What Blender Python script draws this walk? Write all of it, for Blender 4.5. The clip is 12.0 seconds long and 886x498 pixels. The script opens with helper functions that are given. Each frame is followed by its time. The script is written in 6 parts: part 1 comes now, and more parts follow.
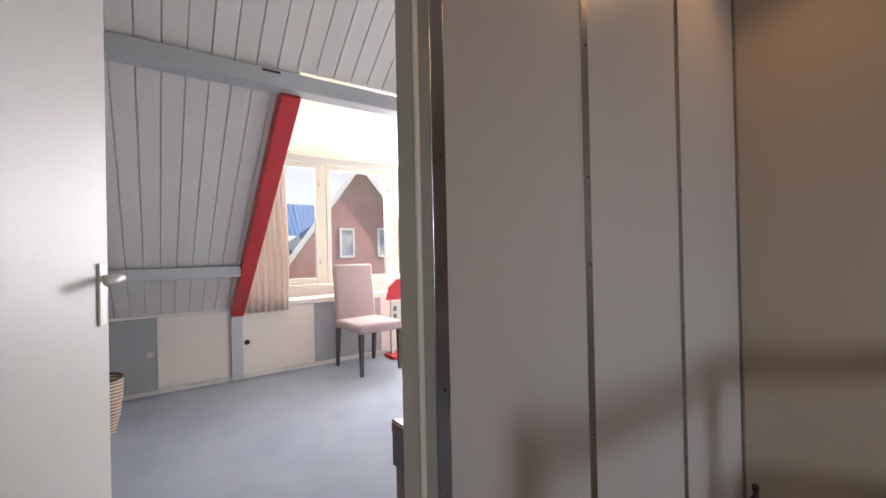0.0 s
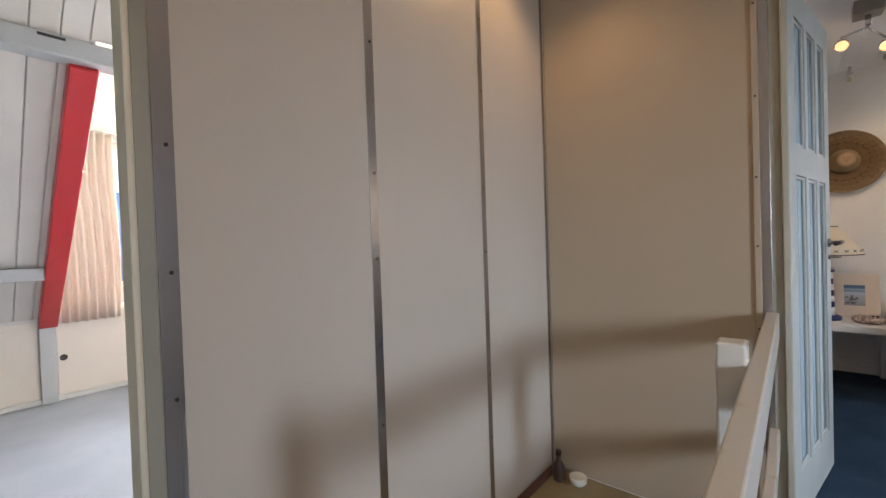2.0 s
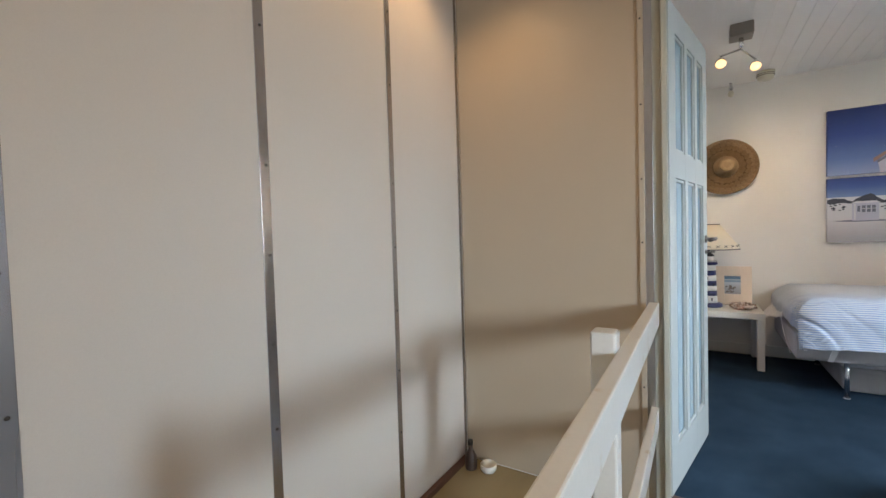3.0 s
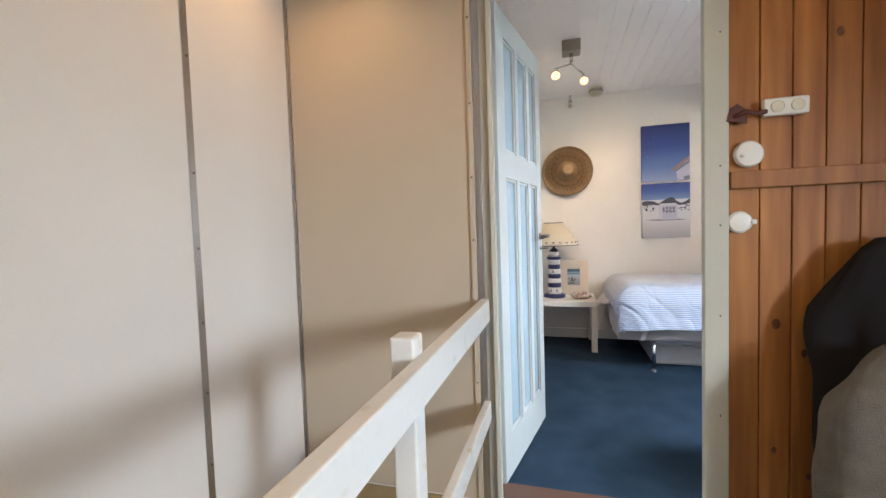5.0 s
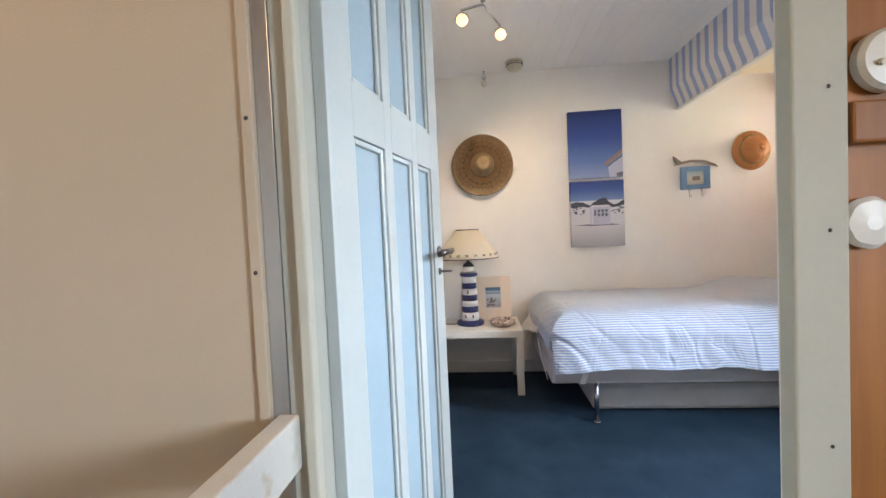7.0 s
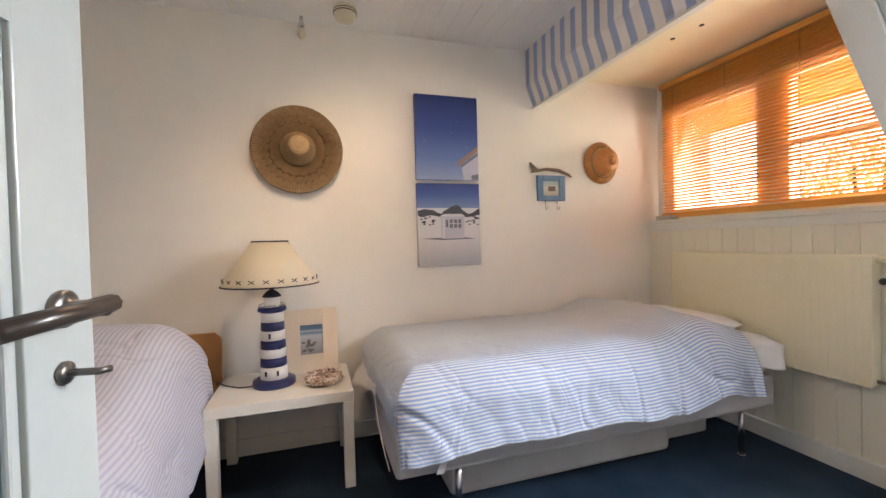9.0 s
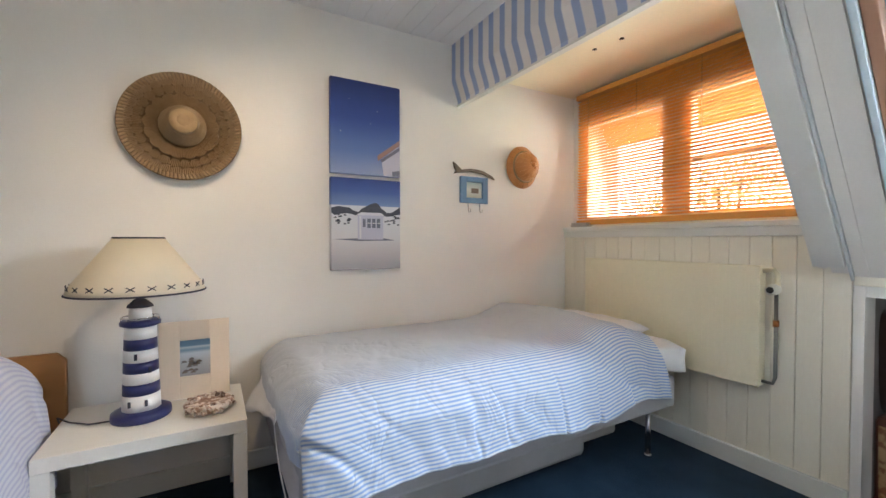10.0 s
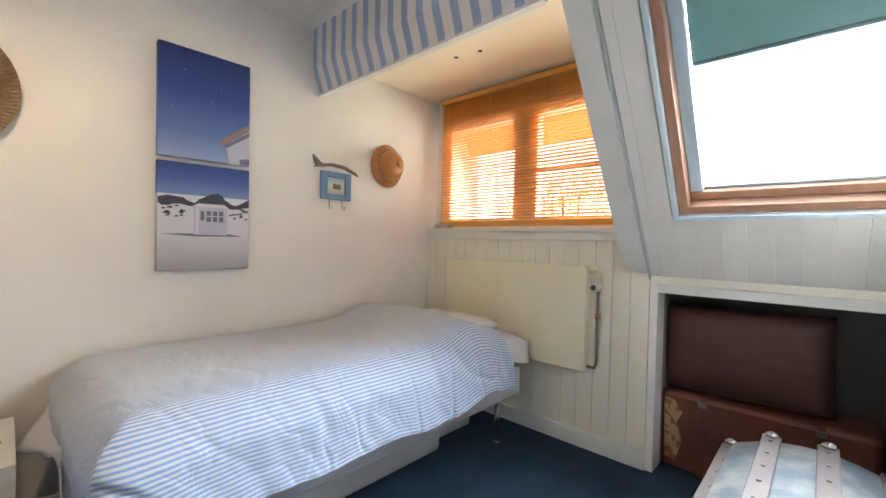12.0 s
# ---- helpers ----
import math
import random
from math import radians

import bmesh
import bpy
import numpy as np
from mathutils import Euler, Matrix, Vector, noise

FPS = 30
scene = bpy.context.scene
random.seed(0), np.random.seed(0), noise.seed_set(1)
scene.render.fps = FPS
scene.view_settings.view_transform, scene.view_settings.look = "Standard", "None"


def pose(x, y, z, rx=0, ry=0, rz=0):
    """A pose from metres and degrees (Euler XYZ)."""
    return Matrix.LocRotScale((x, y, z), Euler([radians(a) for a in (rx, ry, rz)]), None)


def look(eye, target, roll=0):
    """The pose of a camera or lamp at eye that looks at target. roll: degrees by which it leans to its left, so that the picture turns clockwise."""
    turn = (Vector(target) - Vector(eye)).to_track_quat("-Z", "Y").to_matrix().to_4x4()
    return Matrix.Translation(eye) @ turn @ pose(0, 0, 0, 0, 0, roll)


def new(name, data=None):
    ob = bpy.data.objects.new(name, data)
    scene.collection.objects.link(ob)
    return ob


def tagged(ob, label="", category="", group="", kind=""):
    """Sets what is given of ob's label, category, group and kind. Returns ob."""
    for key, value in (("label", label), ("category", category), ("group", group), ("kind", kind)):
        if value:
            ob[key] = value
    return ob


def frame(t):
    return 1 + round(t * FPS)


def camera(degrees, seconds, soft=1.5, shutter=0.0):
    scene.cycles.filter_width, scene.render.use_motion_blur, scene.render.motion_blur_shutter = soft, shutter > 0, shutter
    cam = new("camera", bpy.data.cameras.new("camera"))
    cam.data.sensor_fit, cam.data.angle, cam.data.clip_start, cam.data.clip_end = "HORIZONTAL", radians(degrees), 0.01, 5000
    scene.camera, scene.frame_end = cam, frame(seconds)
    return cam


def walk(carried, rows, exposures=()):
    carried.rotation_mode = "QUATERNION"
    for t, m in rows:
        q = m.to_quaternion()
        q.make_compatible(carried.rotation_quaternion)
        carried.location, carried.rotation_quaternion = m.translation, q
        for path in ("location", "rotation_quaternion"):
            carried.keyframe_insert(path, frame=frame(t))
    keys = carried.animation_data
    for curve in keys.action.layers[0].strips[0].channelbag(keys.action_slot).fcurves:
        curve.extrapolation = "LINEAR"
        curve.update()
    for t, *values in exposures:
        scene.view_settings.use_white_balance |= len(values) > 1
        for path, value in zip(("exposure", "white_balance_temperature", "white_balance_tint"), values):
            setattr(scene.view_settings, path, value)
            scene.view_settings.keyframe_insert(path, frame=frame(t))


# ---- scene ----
cam = camera(94.6, 12.0)
PATH = [
    (0, (2.233, 2.94, 1.136), (3.394, 4.568, 1.145), -1.2),
    (0.5, (2.315, 2.88, 1.132), (3.547, 4.456, 1.135), -1.5),
    (1, (2.386, 2.825, 1.132), (3.706, 4.328, 1.125), -1.7),
    (1.5, (2.437, 2.775, 1.13), (3.862, 4.178, 1.115), -1.7),
    (2, (2.48, 2.726, 1.132), (3.995, 4.031, 1.099), -1.9),
    (2.5, (2.513, 2.682, 1.134), (4.118, 3.874, 1.084), -1.8),
    (3, (2.551, 2.642, 1.133), (4.247, 3.7, 1.064), -1.7),
    (3.2, (2.566, 2.626, 1.137), (4.289, 3.639, 1.055), -1.5),
    (4.8, (2.693, 2.487, 1.131), (4.589, 3.115, 1.024), -1.9),
    (5, (2.736, 2.487, 1.127), (4.654, 3.048, 1.031), -1.9),
    (5.5, (2.937, 2.48, 1.132), (4.88, 2.944, 1.042), -2.4),
    (6, (3.183, 2.504, 1.14), (5.147, 2.869, 1.06), -2.8),
    (6.5, (3.429, 2.498, 1.132), (5.406, 2.79, 1.055), -2.8),
    (7, (3.707, 2.46, 1.129), (5.696, 2.649, 1.057), -2.6),
    (7.2, (3.814, 2.449, 1.13), (5.808, 2.578, 1.064), -2.5),
    (8.8, (4.512, 2.372, 1.125), (6.449, 1.876, 1.100), -1.9),
    (9, (4.574, 2.351, 1.130), (6.483, 1.758, 1.094), -1.5),
    (9.5, (4.695, 2.332, 1.140), (6.528, 1.531, 1.105), -0.8),
    (10, (4.761, 2.314, 1.142), (6.503, 1.334, 1.101), 0.0),
    (10.5, (4.786, 2.294, 1.143), (6.426, 1.15, 1.101), 0.7),
    (11, (4.782, 2.268, 1.142), (6.325, 0.996, 1.1), 1.1),
    (11.5, (4.767, 2.238, 1.135), (6.221, 0.865, 1.098), 1.4),
    (12, (4.759, 2.226, 1.146), (6.126, 0.766, 1.106), 1.3),
]
EXPOSURES = [(0.0, 0.22, 6350, 20), (1.0, 0.4, 6550, 19), (2.5, 1.0, 6400, 12), (3.2, 1.36, 6300, 9), (5.0, 1.68, 6400, 12), (7.2, 1.62, 6350, 12), (8.8, 1.5, 7050, 16), (9.2, 1.46, 6850, 14), (9.6, 1.46, 6350, 10), (10.2, 1.48, 6150, 8), (12.0, 1.5, 6350, 9)]
walk(cam, [(t, look(eye, target, roll)) for t, eye, target, roll in PATH], EXPOSURES)

# ---- world, sun, lights ----
world = bpy.data.worlds.new("world")
scene.world = world
world.use_nodes = True
wn = world.node_tree
sky = wn.nodes.new("ShaderNodeTexSky")
sky.sky_type = "NISHITA"
sky.sun_disc = False
sky.sun_elevation = radians(38)
sky.sun_rotation = radians(128)
haze = wn.nodes.new("ShaderNodeHueSaturation")
haze.inputs["Saturation"].default_value, haze.inputs["Value"].default_value = 0.35, 1.15
wn.links.new(sky.outputs[0], haze.inputs["Color"])
wn.links.new(haze.outputs[0], wn.nodes["Background"].inputs[0])
wn.nodes["Background"].inputs[1].default_value = 0.15


def lamp(name, kind, power, m, colour=(1, 1, 1), size=0.1, size_y=None, angle=None):
    d = bpy.data.lights.new(name, kind)
    d.energy, d.color = power, colour
    if kind == "AREA":
        d.shape, d.size, d.size_y = "RECTANGLE", size, size_y or size
    elif kind == "SUN":
        d.angle = radians(angle or 0.5)
    else:
        d.shadow_soft_size = size
    if kind == "SPOT":
        d.spot_size, d.spot_blend = radians(angle or 90), 0.7
    ob = new(name, d)
    ob.matrix_world = m
    return ob


lamp("sun", "SUN", 5.0, look((9, -7, 9), (0, 0, 0)), (1.0, 0.95, 0.86), angle=0.6)
DAY = (0.84, 0.92, 1.0)
# daylight entering by the window openings; the front side lamp is added fill
lamp("landing_window_light", "AREA", 5.8, look((2.05, -0.05, 1.42), (4.15, 3.6, 0.4)), (0.74, 0.87, 1.0), 0.38, 0.62).data.spread = radians(62)
lamp("front_window_light", "AREA", 62, look((4.3, 8.05, 2.15), (3.2, 4.6, 0.4)), (0.95, 0.97, 1.0), 2.2, 1.0)
# fill lamp hidden from the camera, added to brighten the front room
lamp("front_side_window_light", "AREA", 205, look((5.62, 7.56, 1.48), (4.4, 4.6, 0.7)), (0.95, 0.97, 1.0), 1.1, 1.2)
lamp("skylight_light", "AREA", 102, look((4.88, -0.10, 2.06), (5.5, 2.4, 0.5)), DAY, 0.80, 0.95)
lamp("bedroom_window_light", "AREA", 21, look((6.2, -0.42, 1.72), (6.2, 2.4, 0.75)), (1.0, 0.95, 0.74), 1.5, 0.95)
WARM = (1.0, 0.73, 0.47)
lamp("landing_lamp_light", "SPOT", 7.5, look((3.98, 3.40, 2.395), (3.7, 3.35, 0.6)), (1.0, 0.60, 0.27), 0.08, angle=146)
lamp("landing_ceiling_light", "POINT", 7.2, pose(2.35, 2.05, 2.27), (1.0, 0.66, 0.34), 0.07)
lamp("bedroom_spot_light_a", "SPOT", 9.5, look((5.75, 2.50, 2.17), (7.0, 3.3, 1.6)), WARM, 0.03, angle=176)
lamp("bedroom_spot_light_b", "SPOT", 14, look((5.97, 2.32, 2.17), (6.2, 1.7, 0.5)), WARM, 0.03, angle=165)


# ---- materials ----
def mat(name, a, b=None, rough=0.6, metal=0.0, scale=8.0, fine=120.0, bump=0.1, stretch=(1, 1, 1), emit=None, mix=(0.2, 0.8), depth=0.002, coat=0.0, spec=0.5, vary=0.0, trans=0.0):
    """Two-scale noise between colours a and b, with fine relief."""
    m = bpy.data.materials.new(name)
    m.use_nodes = True
    n, l = m.node_tree.nodes, m.node_tree.links
    p = n["Principled BSDF"]
    p.inputs["Roughness"].default_value, p.inputs["Metallic"].default_value = rough, metal
    p.inputs["Coat Weight"].default_value, p.inputs["Specular IOR Level"].default_value = coat, spec
    b = b or tuple(c * 0.9 for c in a)
    tc, mp = n.new("ShaderNodeTexCoord"), n.new("ShaderNodeMapping")
    mp.inputs["Scale"].default_value = stretch
    l.new(tc.outputs["Object"], mp.inputs["Vector"])
    big, small = n.new("ShaderNodeTexNoise"), n.new("ShaderNodeTexNoise")
    for t, sc, d in ((big, scale, 4), (small, fine, 3)):
        t.inputs["Scale"].default_value, t.inputs["Detail"].default_value = sc, d
        l.new(mp.outputs[0], t.inputs["Vector"])
    ramp = n.new("ShaderNodeMapRange")
    ramp.inputs[1].default_value, ramp.inputs[2].default_value = mix
    l.new(big.outputs["Fac"], ramp.inputs[0])
    mx = n.new("ShaderNodeMix")
    mx.data_type = "RGBA"
    l.new(ramp.outputs[0], mx.inputs["Factor"])
    mx.inputs["A"].default_value, mx.inputs["B"].default_value = (*a, 1), (*b, 1)
    grain = n.new("ShaderNodeMix")
    grain.data_type, grain.blend_type = "RGBA", "MULTIPLY"
    grain.inputs["Factor"].default_value = 0.2 if bump >= 0.3 else 0.07
    l.new(mx.outputs["Result"], grain.inputs["A"])
    l.new(small.outputs["Color"], grain.inputs["B"])
    gs = n.new("ShaderNodeHueSaturation")
    gs.inputs["Saturation"].default_value = 0.0
    gs.inputs["Value"].default_value = 1.7
    l.new(small.outputs["Color"], gs.inputs["Color"])
    l.new(gs.outputs[0], grain.inputs["B"])
    out = grain.outputs["Result"]
    if vary:
        oi, hv, mr = n.new("ShaderNodeObjectInfo"), n.new("ShaderNodeHueSaturation"), n.new("ShaderNodeMapRange")
        mr.inputs[3].default_value, mr.inputs[4].default_value = 1 - vary, 1 + vary
        l.new(oi.outputs["Random"], mr.inputs[0])
        l.new(mr.outputs[0], hv.inputs["Value"])
        l.new(out, hv.inputs["Color"])
        out = hv.outputs[0]
    l.new(out, p.inputs["Base Color"])
    rr = n.new("ShaderNodeMapRange")
    rr.inputs[3].default_value, rr.inputs[4].default_value = max(rough - 0.04, 0.03), min(rough + 0.04, 1)
    l.new(big.outputs["Fac"], rr.inputs[0])
    l.new(rr.outputs[0], p.inputs["Roughness"])
    if bump:
        bp = n.new("ShaderNodeBump")
        bp.inputs["Strength"].default_value, bp.inputs["Distance"].default_value = bump, depth
        l.new(small.outputs["Fac"], bp.inputs["Height"])
        l.new(bp.outputs[0], p.inputs["Normal"])
    if emit:
        p.inputs["Emission Color"].default_value, p.inputs["Emission Strength"].default_value = (*emit[0], 1), emit[1]
    if trans:
        tr, ms = n.new("ShaderNodeBsdfTranslucent"), n.new("ShaderNodeMixShader")
        ms.inputs[0].default_value = trans
        l.new(out, tr.inputs["Color"])
        l.new(p.outputs[0], ms.inputs[1])
        l.new(tr.outputs[0], ms.inputs[2])
        l.new(ms.outputs[0], n["Material Output"].inputs["Surface"])
    return m


def striped(name, a, b, period, share, axis, source, rough=0.8, blur=0.1, glare_fade=None):
    """Woven or printed stripes across one axis of the object's or the cloth's own coordinates."""
    m = mat(name, a, None, rough, bump=0.25, fine=500)
    n, l = m.node_tree.nodes, m.node_tree.links
    tc, sep = n.new("ShaderNodeTexCoord"), n.new("ShaderNodeSeparateXYZ")
    l.new(tc.outputs[source], sep.inputs[0])
    dv, fr = n.new("ShaderNodeMath"), n.new("ShaderNodeMath")
    dv.operation, fr.operation = "DIVIDE", "FRACT"
    dv.inputs[1].default_value = period
    l.new(sep.outputs[axis], dv.inputs[0])
    l.new(dv.outputs[0], fr.inputs[0])
    tri = n.new("ShaderNodeMath")
    tri.operation = "PINGPONG"
    tri.inputs[1].default_value = 0.5
    l.new(fr.outputs[0], tri.inputs[0])
    rg = n.new("ShaderNodeMapRange")
    rg.inputs[1].default_value, rg.inputs[2].default_value = share / 2 - blur / 2, share / 2 + blur / 2
    l.new(tri.outputs[0], rg.inputs[0])
    mx = n.new("ShaderNodeMix")
    mx.data_type = "RGBA"
    mx.inputs["A"].default_value, mx.inputs["B"].default_value = (*b, 1), (*a, 1)
    if glare_fade:
        # stripes paled on the duvet top, putting its glare and view blur into colour
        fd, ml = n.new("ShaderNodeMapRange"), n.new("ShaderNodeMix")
        fd.inputs[1].default_value, fd.inputs[2].default_value, fd.inputs[3].default_value = glare_fade
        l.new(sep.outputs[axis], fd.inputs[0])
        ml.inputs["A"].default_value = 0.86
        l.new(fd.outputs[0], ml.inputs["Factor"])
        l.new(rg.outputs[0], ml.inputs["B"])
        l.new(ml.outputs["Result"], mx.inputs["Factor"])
    else:
        l.new(rg.outputs[0], mx.inputs["Factor"])
    l.new(mx.outputs["Result"], n["Principled BSDF"].inputs["Base Color"])
    return m


def ramped(name, stops, z0, z1, rough=0.5):
    """A printed picture's tones from z0 up to z1 in the object's own coordinates."""
    m = bpy.data.materials.new(name)
    m.use_nodes = True
    n, l = m.node_tree.nodes, m.node_tree.links
    p = n["Principled BSDF"]
    p.inputs["Roughness"].default_value = rough
    tc, sep, mr, cr = n.new("ShaderNodeTexCoord"), n.new("ShaderNodeSeparateXYZ"), n.new("ShaderNodeMapRange"), n.new("ShaderNodeValToRGB")
    nz = n.new("ShaderNodeTexNoise")
    nz.inputs["Scale"].default_value = 300
    l.new(tc.outputs["Object"], sep.inputs[0])
    l.new(sep.outputs["Z"], mr.inputs[0])
    mr.inputs[1].default_value, mr.inputs[2].default_value = z0, z1
    l.new(mr.outputs[0], cr.inputs[0])
    e = cr.color_ramp.elements
    while len(e) < len(stops):
        e.new(0.5)
    for el, (pos, col) in zip(e, stops):
        el.position, el.color = pos, (*col, 1)
    l.new(cr.outputs[0], p.inputs["Base Color"])
    bp = n.new("ShaderNodeBump")
    bp.inputs["Strength"].default_value, bp.inputs["Distance"].default_value = 0.15, 0.001
    l.new(tc.outputs["Object"], nz.inputs["Vector"])
    l.new(nz.outputs["Fac"], bp.inputs["Height"])
    l.new(bp.outputs[0], p.inputs["Normal"])
    return m


def glass_mat(name, tint=(1, 1, 1), rough=0.0):
    m = bpy.data.materials.new(name)
    m.use_nodes = True
    n, l = m.node_tree.nodes, m.node_tree.links
    tr, gl, fr, ms = n.new("ShaderNodeBsdfTransparent"), n.new("ShaderNodeBsdfGlossy"), n.new("ShaderNodeFresnel"), n.new("ShaderNodeMixShader")
    tr.inputs[0].default_value = (*tint, 1)
    gl.inputs["Roughness"].default_value = rough
    fr.inputs[0].default_value = 1.45
    l.new(fr.outputs[0], ms.inputs[0])
    l.new(tr.outputs[0], ms.inputs[1])
    l.new(gl.outputs[0], ms.inputs[2])
    l.new(ms.outputs[0], n["Material Output"].inputs["Surface"])
    return m


WHITE = mat("white_wall_paint", (0.79, 0.765, 0.72), (0.72, 0.70, 0.67), 0.75, scale=2.5, fine=220, bump=0.25)
CEIL = mat("white_ceiling_paint", (0.83, 0.82, 0.81), (0.79, 0.78, 0.77), 0.38, scale=3, fine=150, bump=0.12)
CREAM_CEIL = mat("cream_gloss_board", (0.86, 0.80, 0.62), (0.83, 0.77, 0.59), 0.42, scale=2, fine=60, bump=0.04)
TRIM = mat("white_gloss_paint", (0.74, 0.74, 0.71), (0.68, 0.68, 0.64), 0.32, scale=5, fine=90, bump=0.12)
RAILPAINT = mat("worn_rail_paint", (0.60, 0.585, 0.54), (0.46, 0.36, 0.22), 0.38, scale=14, fine=90, bump=0.15, mix=(0.61, 0.74))
GREYTRIM = mat("pale_grey_paint", (0.52, 0.55, 0.56), (0.46, 0.49, 0.50), 0.35, scale=5, fine=80, bump=0.12)
# darker copy of the trim, with the doorway recesses' shade in its colour
SHADETRIM = mat("olive_grey_shade_tone", (0.36, 0.36, 0.31), (0.31, 0.31, 0.27), 0.4, scale=5, fine=80, bump=0.12)
DOORPAINT = mat("satin_door_paint", (0.43, 0.47, 0.465), (0.39, 0.43, 0.43), 0.3, scale=4, fine=70, bump=0.1)
# olive tone puts the casings' shade into their colour
OLIVEPALE = mat("pale_olive_shade_tone", (0.47, 0.46, 0.385), (0.43, 0.42, 0.35), 0.65, scale=4, fine=80, bump=0.12, spec=0.25)
# blue in the panel colour stands for daylight reflected off white paint
DOORPANEL = mat("daylight_tinted_door_panel", (0.31, 0.405, 0.465), (0.29, 0.38, 0.44), 0.22, scale=3, fine=60, bump=0.05)
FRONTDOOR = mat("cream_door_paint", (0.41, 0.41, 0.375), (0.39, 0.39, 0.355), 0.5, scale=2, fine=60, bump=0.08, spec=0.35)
PANEL = mat("grey_white_wall_board", (0.60, 0.555, 0.50), (0.555, 0.51, 0.455), 0.30, scale=1.2, fine=240, bump=0.10, mix=(0.0, 1.0))
# beige puts the warm lamplight on the end wall into the board's colour
ENDPANEL = mat("lamplight_tinted_wall_board", (0.45, 0.375, 0.28), (0.425, 0.35, 0.26), 0.42, scale=1.4, fine=260, bump=0.12, mix=(0.0, 1.0))
ALU = mat("brushed_aluminium", (0.58, 0.58, 0.60), (0.47, 0.47, 0.50), 0.26, 1.0, scale=6, fine=200, bump=0.1, stretch=(1, 1, 0.1))
SCREW = mat("dark_screw", (0.06, 0.055, 0.05), None, 0.5, 0.6)
CHROME = mat("chrome", (0.7, 0.7, 0.7), (0.62, 0.62, 0.62), 0.15, 1.0, bump=0.03)
GREYMETAL = mat("dark_nickel", (0.24, 0.23, 0.22), (0.17, 0.16, 0.155), 0.32, 0.9, bump=0.08)
TAUPE = mat("taupe_lamp_base", (0.30, 0.26, 0.22), (0.26, 0.225, 0.19), 0.45)
HORN = mat("dark_brown_grip", (0.045, 0.034, 0.028), (0.03, 0.023, 0.02), 0.3, scale=12, fine=90)
BEIGEPLASTIC = mat("beige_plastic", (0.62, 0.58, 0.46), (0.56, 0.52, 0.40), 0.35, bump=0.05)
WHITEPLASTIC = mat("white_plastic", (0.70, 0.68, 0.61), None, 0.35, bump=0.04)
CARPET = mat("petrol_blue_carpet", (0.013, 0.030, 0.056), (0.029, 0.057, 0.093), 0.95, scale=5, fine=420, bump=1.0, depth=0.006, spec=0.15)
GREYCARPET = mat("grey_blue_carpet", (0.34, 0.39, 0.46), (0.43, 0.475, 0.535), 0.95, scale=3, fine=420, bump=1.0, depth=0.006, spec=0.15)
DECK = mat("ochre_floor_board", (0.30, 0.23, 0.12), (0.24, 0.18, 0.09), 0.4, scale=4, fine=60, bump=0.1, stretch=(0.3, 2, 1))
SILLWOOD = mat("red_brown_threshold", (0.12, 0.055, 0.038), (0.085, 0.038, 0.027), 0.45, scale=6, fine=80, stretch=(2, 0.3, 1))
PINE = mat("varnished_pine", (0.39, 0.158, 0.040), (0.215, 0.077, 0.018), 0.52, scale=7, fine=60, bump=0.15, stretch=(3, 3, 0.22), vary=0.15, spec=0.35, mix=(0.32, 0.7))
KNOT = mat("pine_knot", (0.10, 0.032, 0.012), (0.16, 0.055, 0.02), 0.4, scale=40)
BOARD = mat("white_painted_board", (0.77, 0.745, 0.70), (0.71, 0.685, 0.64), 0.42, scale=2.5, fine=60, bump=0.15, stretch=(2, 2, 0.4), vary=0.03)
CREAMBOARD = mat("cream_painted_board", (0.80, 0.76, 0.65), (0.76, 0.72, 0.61), 0.42, scale=3, fine=60, bump=0.15, stretch=(2, 2, 0.4), vary=0.03)
KNEE = mat("knee_wall_board", (0.80, 0.74, 0.66), (0.76, 0.70, 0.62), 0.5, scale=2, fine=120)
GREYPANEL = mat("grey_sliding_panel", (0.40, 0.42, 0.43), (0.36, 0.385, 0.395), 0.5, scale=2, fine=120)
RED = mat("red_gloss_paint", (0.62, 0.035, 0.04), (0.54, 0.028, 0.034), 0.3, scale=4, fine=60, bump=0.08)
BLIND = mat("honey_wood_slat", (0.86, 0.47, 0.12), (0.80, 0.41, 0.09), 0.4, scale=10, fine=90, stretch=(0.3, 4, 4), trans=0.4)
BLINDRAIL = mat("honey_wood_rail", (0.72, 0.36, 0.08), (0.64, 0.29, 0.055), 0.4, scale=10, fine=90, stretch=(0.3, 4, 4))
GLOWCLOTH = mat("orange_glow_canvas", (0.85, 0.50, 0.20), (0.80, 0.45, 0.17), 0.8, scale=4, fine=300, trans=0.6)
CORD = mat("pale_cord", (0.62, 0.40, 0.18), None, 0.8)
SKYWOOD = mat("rooflight_pine", (0.40, 0.22, 0.14), (0.32, 0.165, 0.10), 0.45, scale=8, fine=70, stretch=(3, 0.3, 3))
SKYGREY = mat("rooflight_grey_sash", (0.46, 0.57, 0.65), (0.42, 0.53, 0.61), 0.4)
SKYLINING = mat("pale_blue_reveal_paint", (0.66, 0.77, 0.85), (0.62, 0.73, 0.81), 0.4)
TEAL = mat("teal_roller_blind", (0.15, 0.215, 0.21), (0.13, 0.19, 0.185), 0.8, bump=0.3, fine=400, trans=0.25)
RADIATOR = mat("cream_radiator_enamel", (0.80, 0.74, 0.56), (0.77, 0.71, 0.53), 0.3, scale=3, fine=60, bump=0.04)
LACK = mat("white_table_lacquer", (0.80, 0.77, 0.71), (0.77, 0.74, 0.68), 0.3, scale=3, fine=50, bump=0.02)
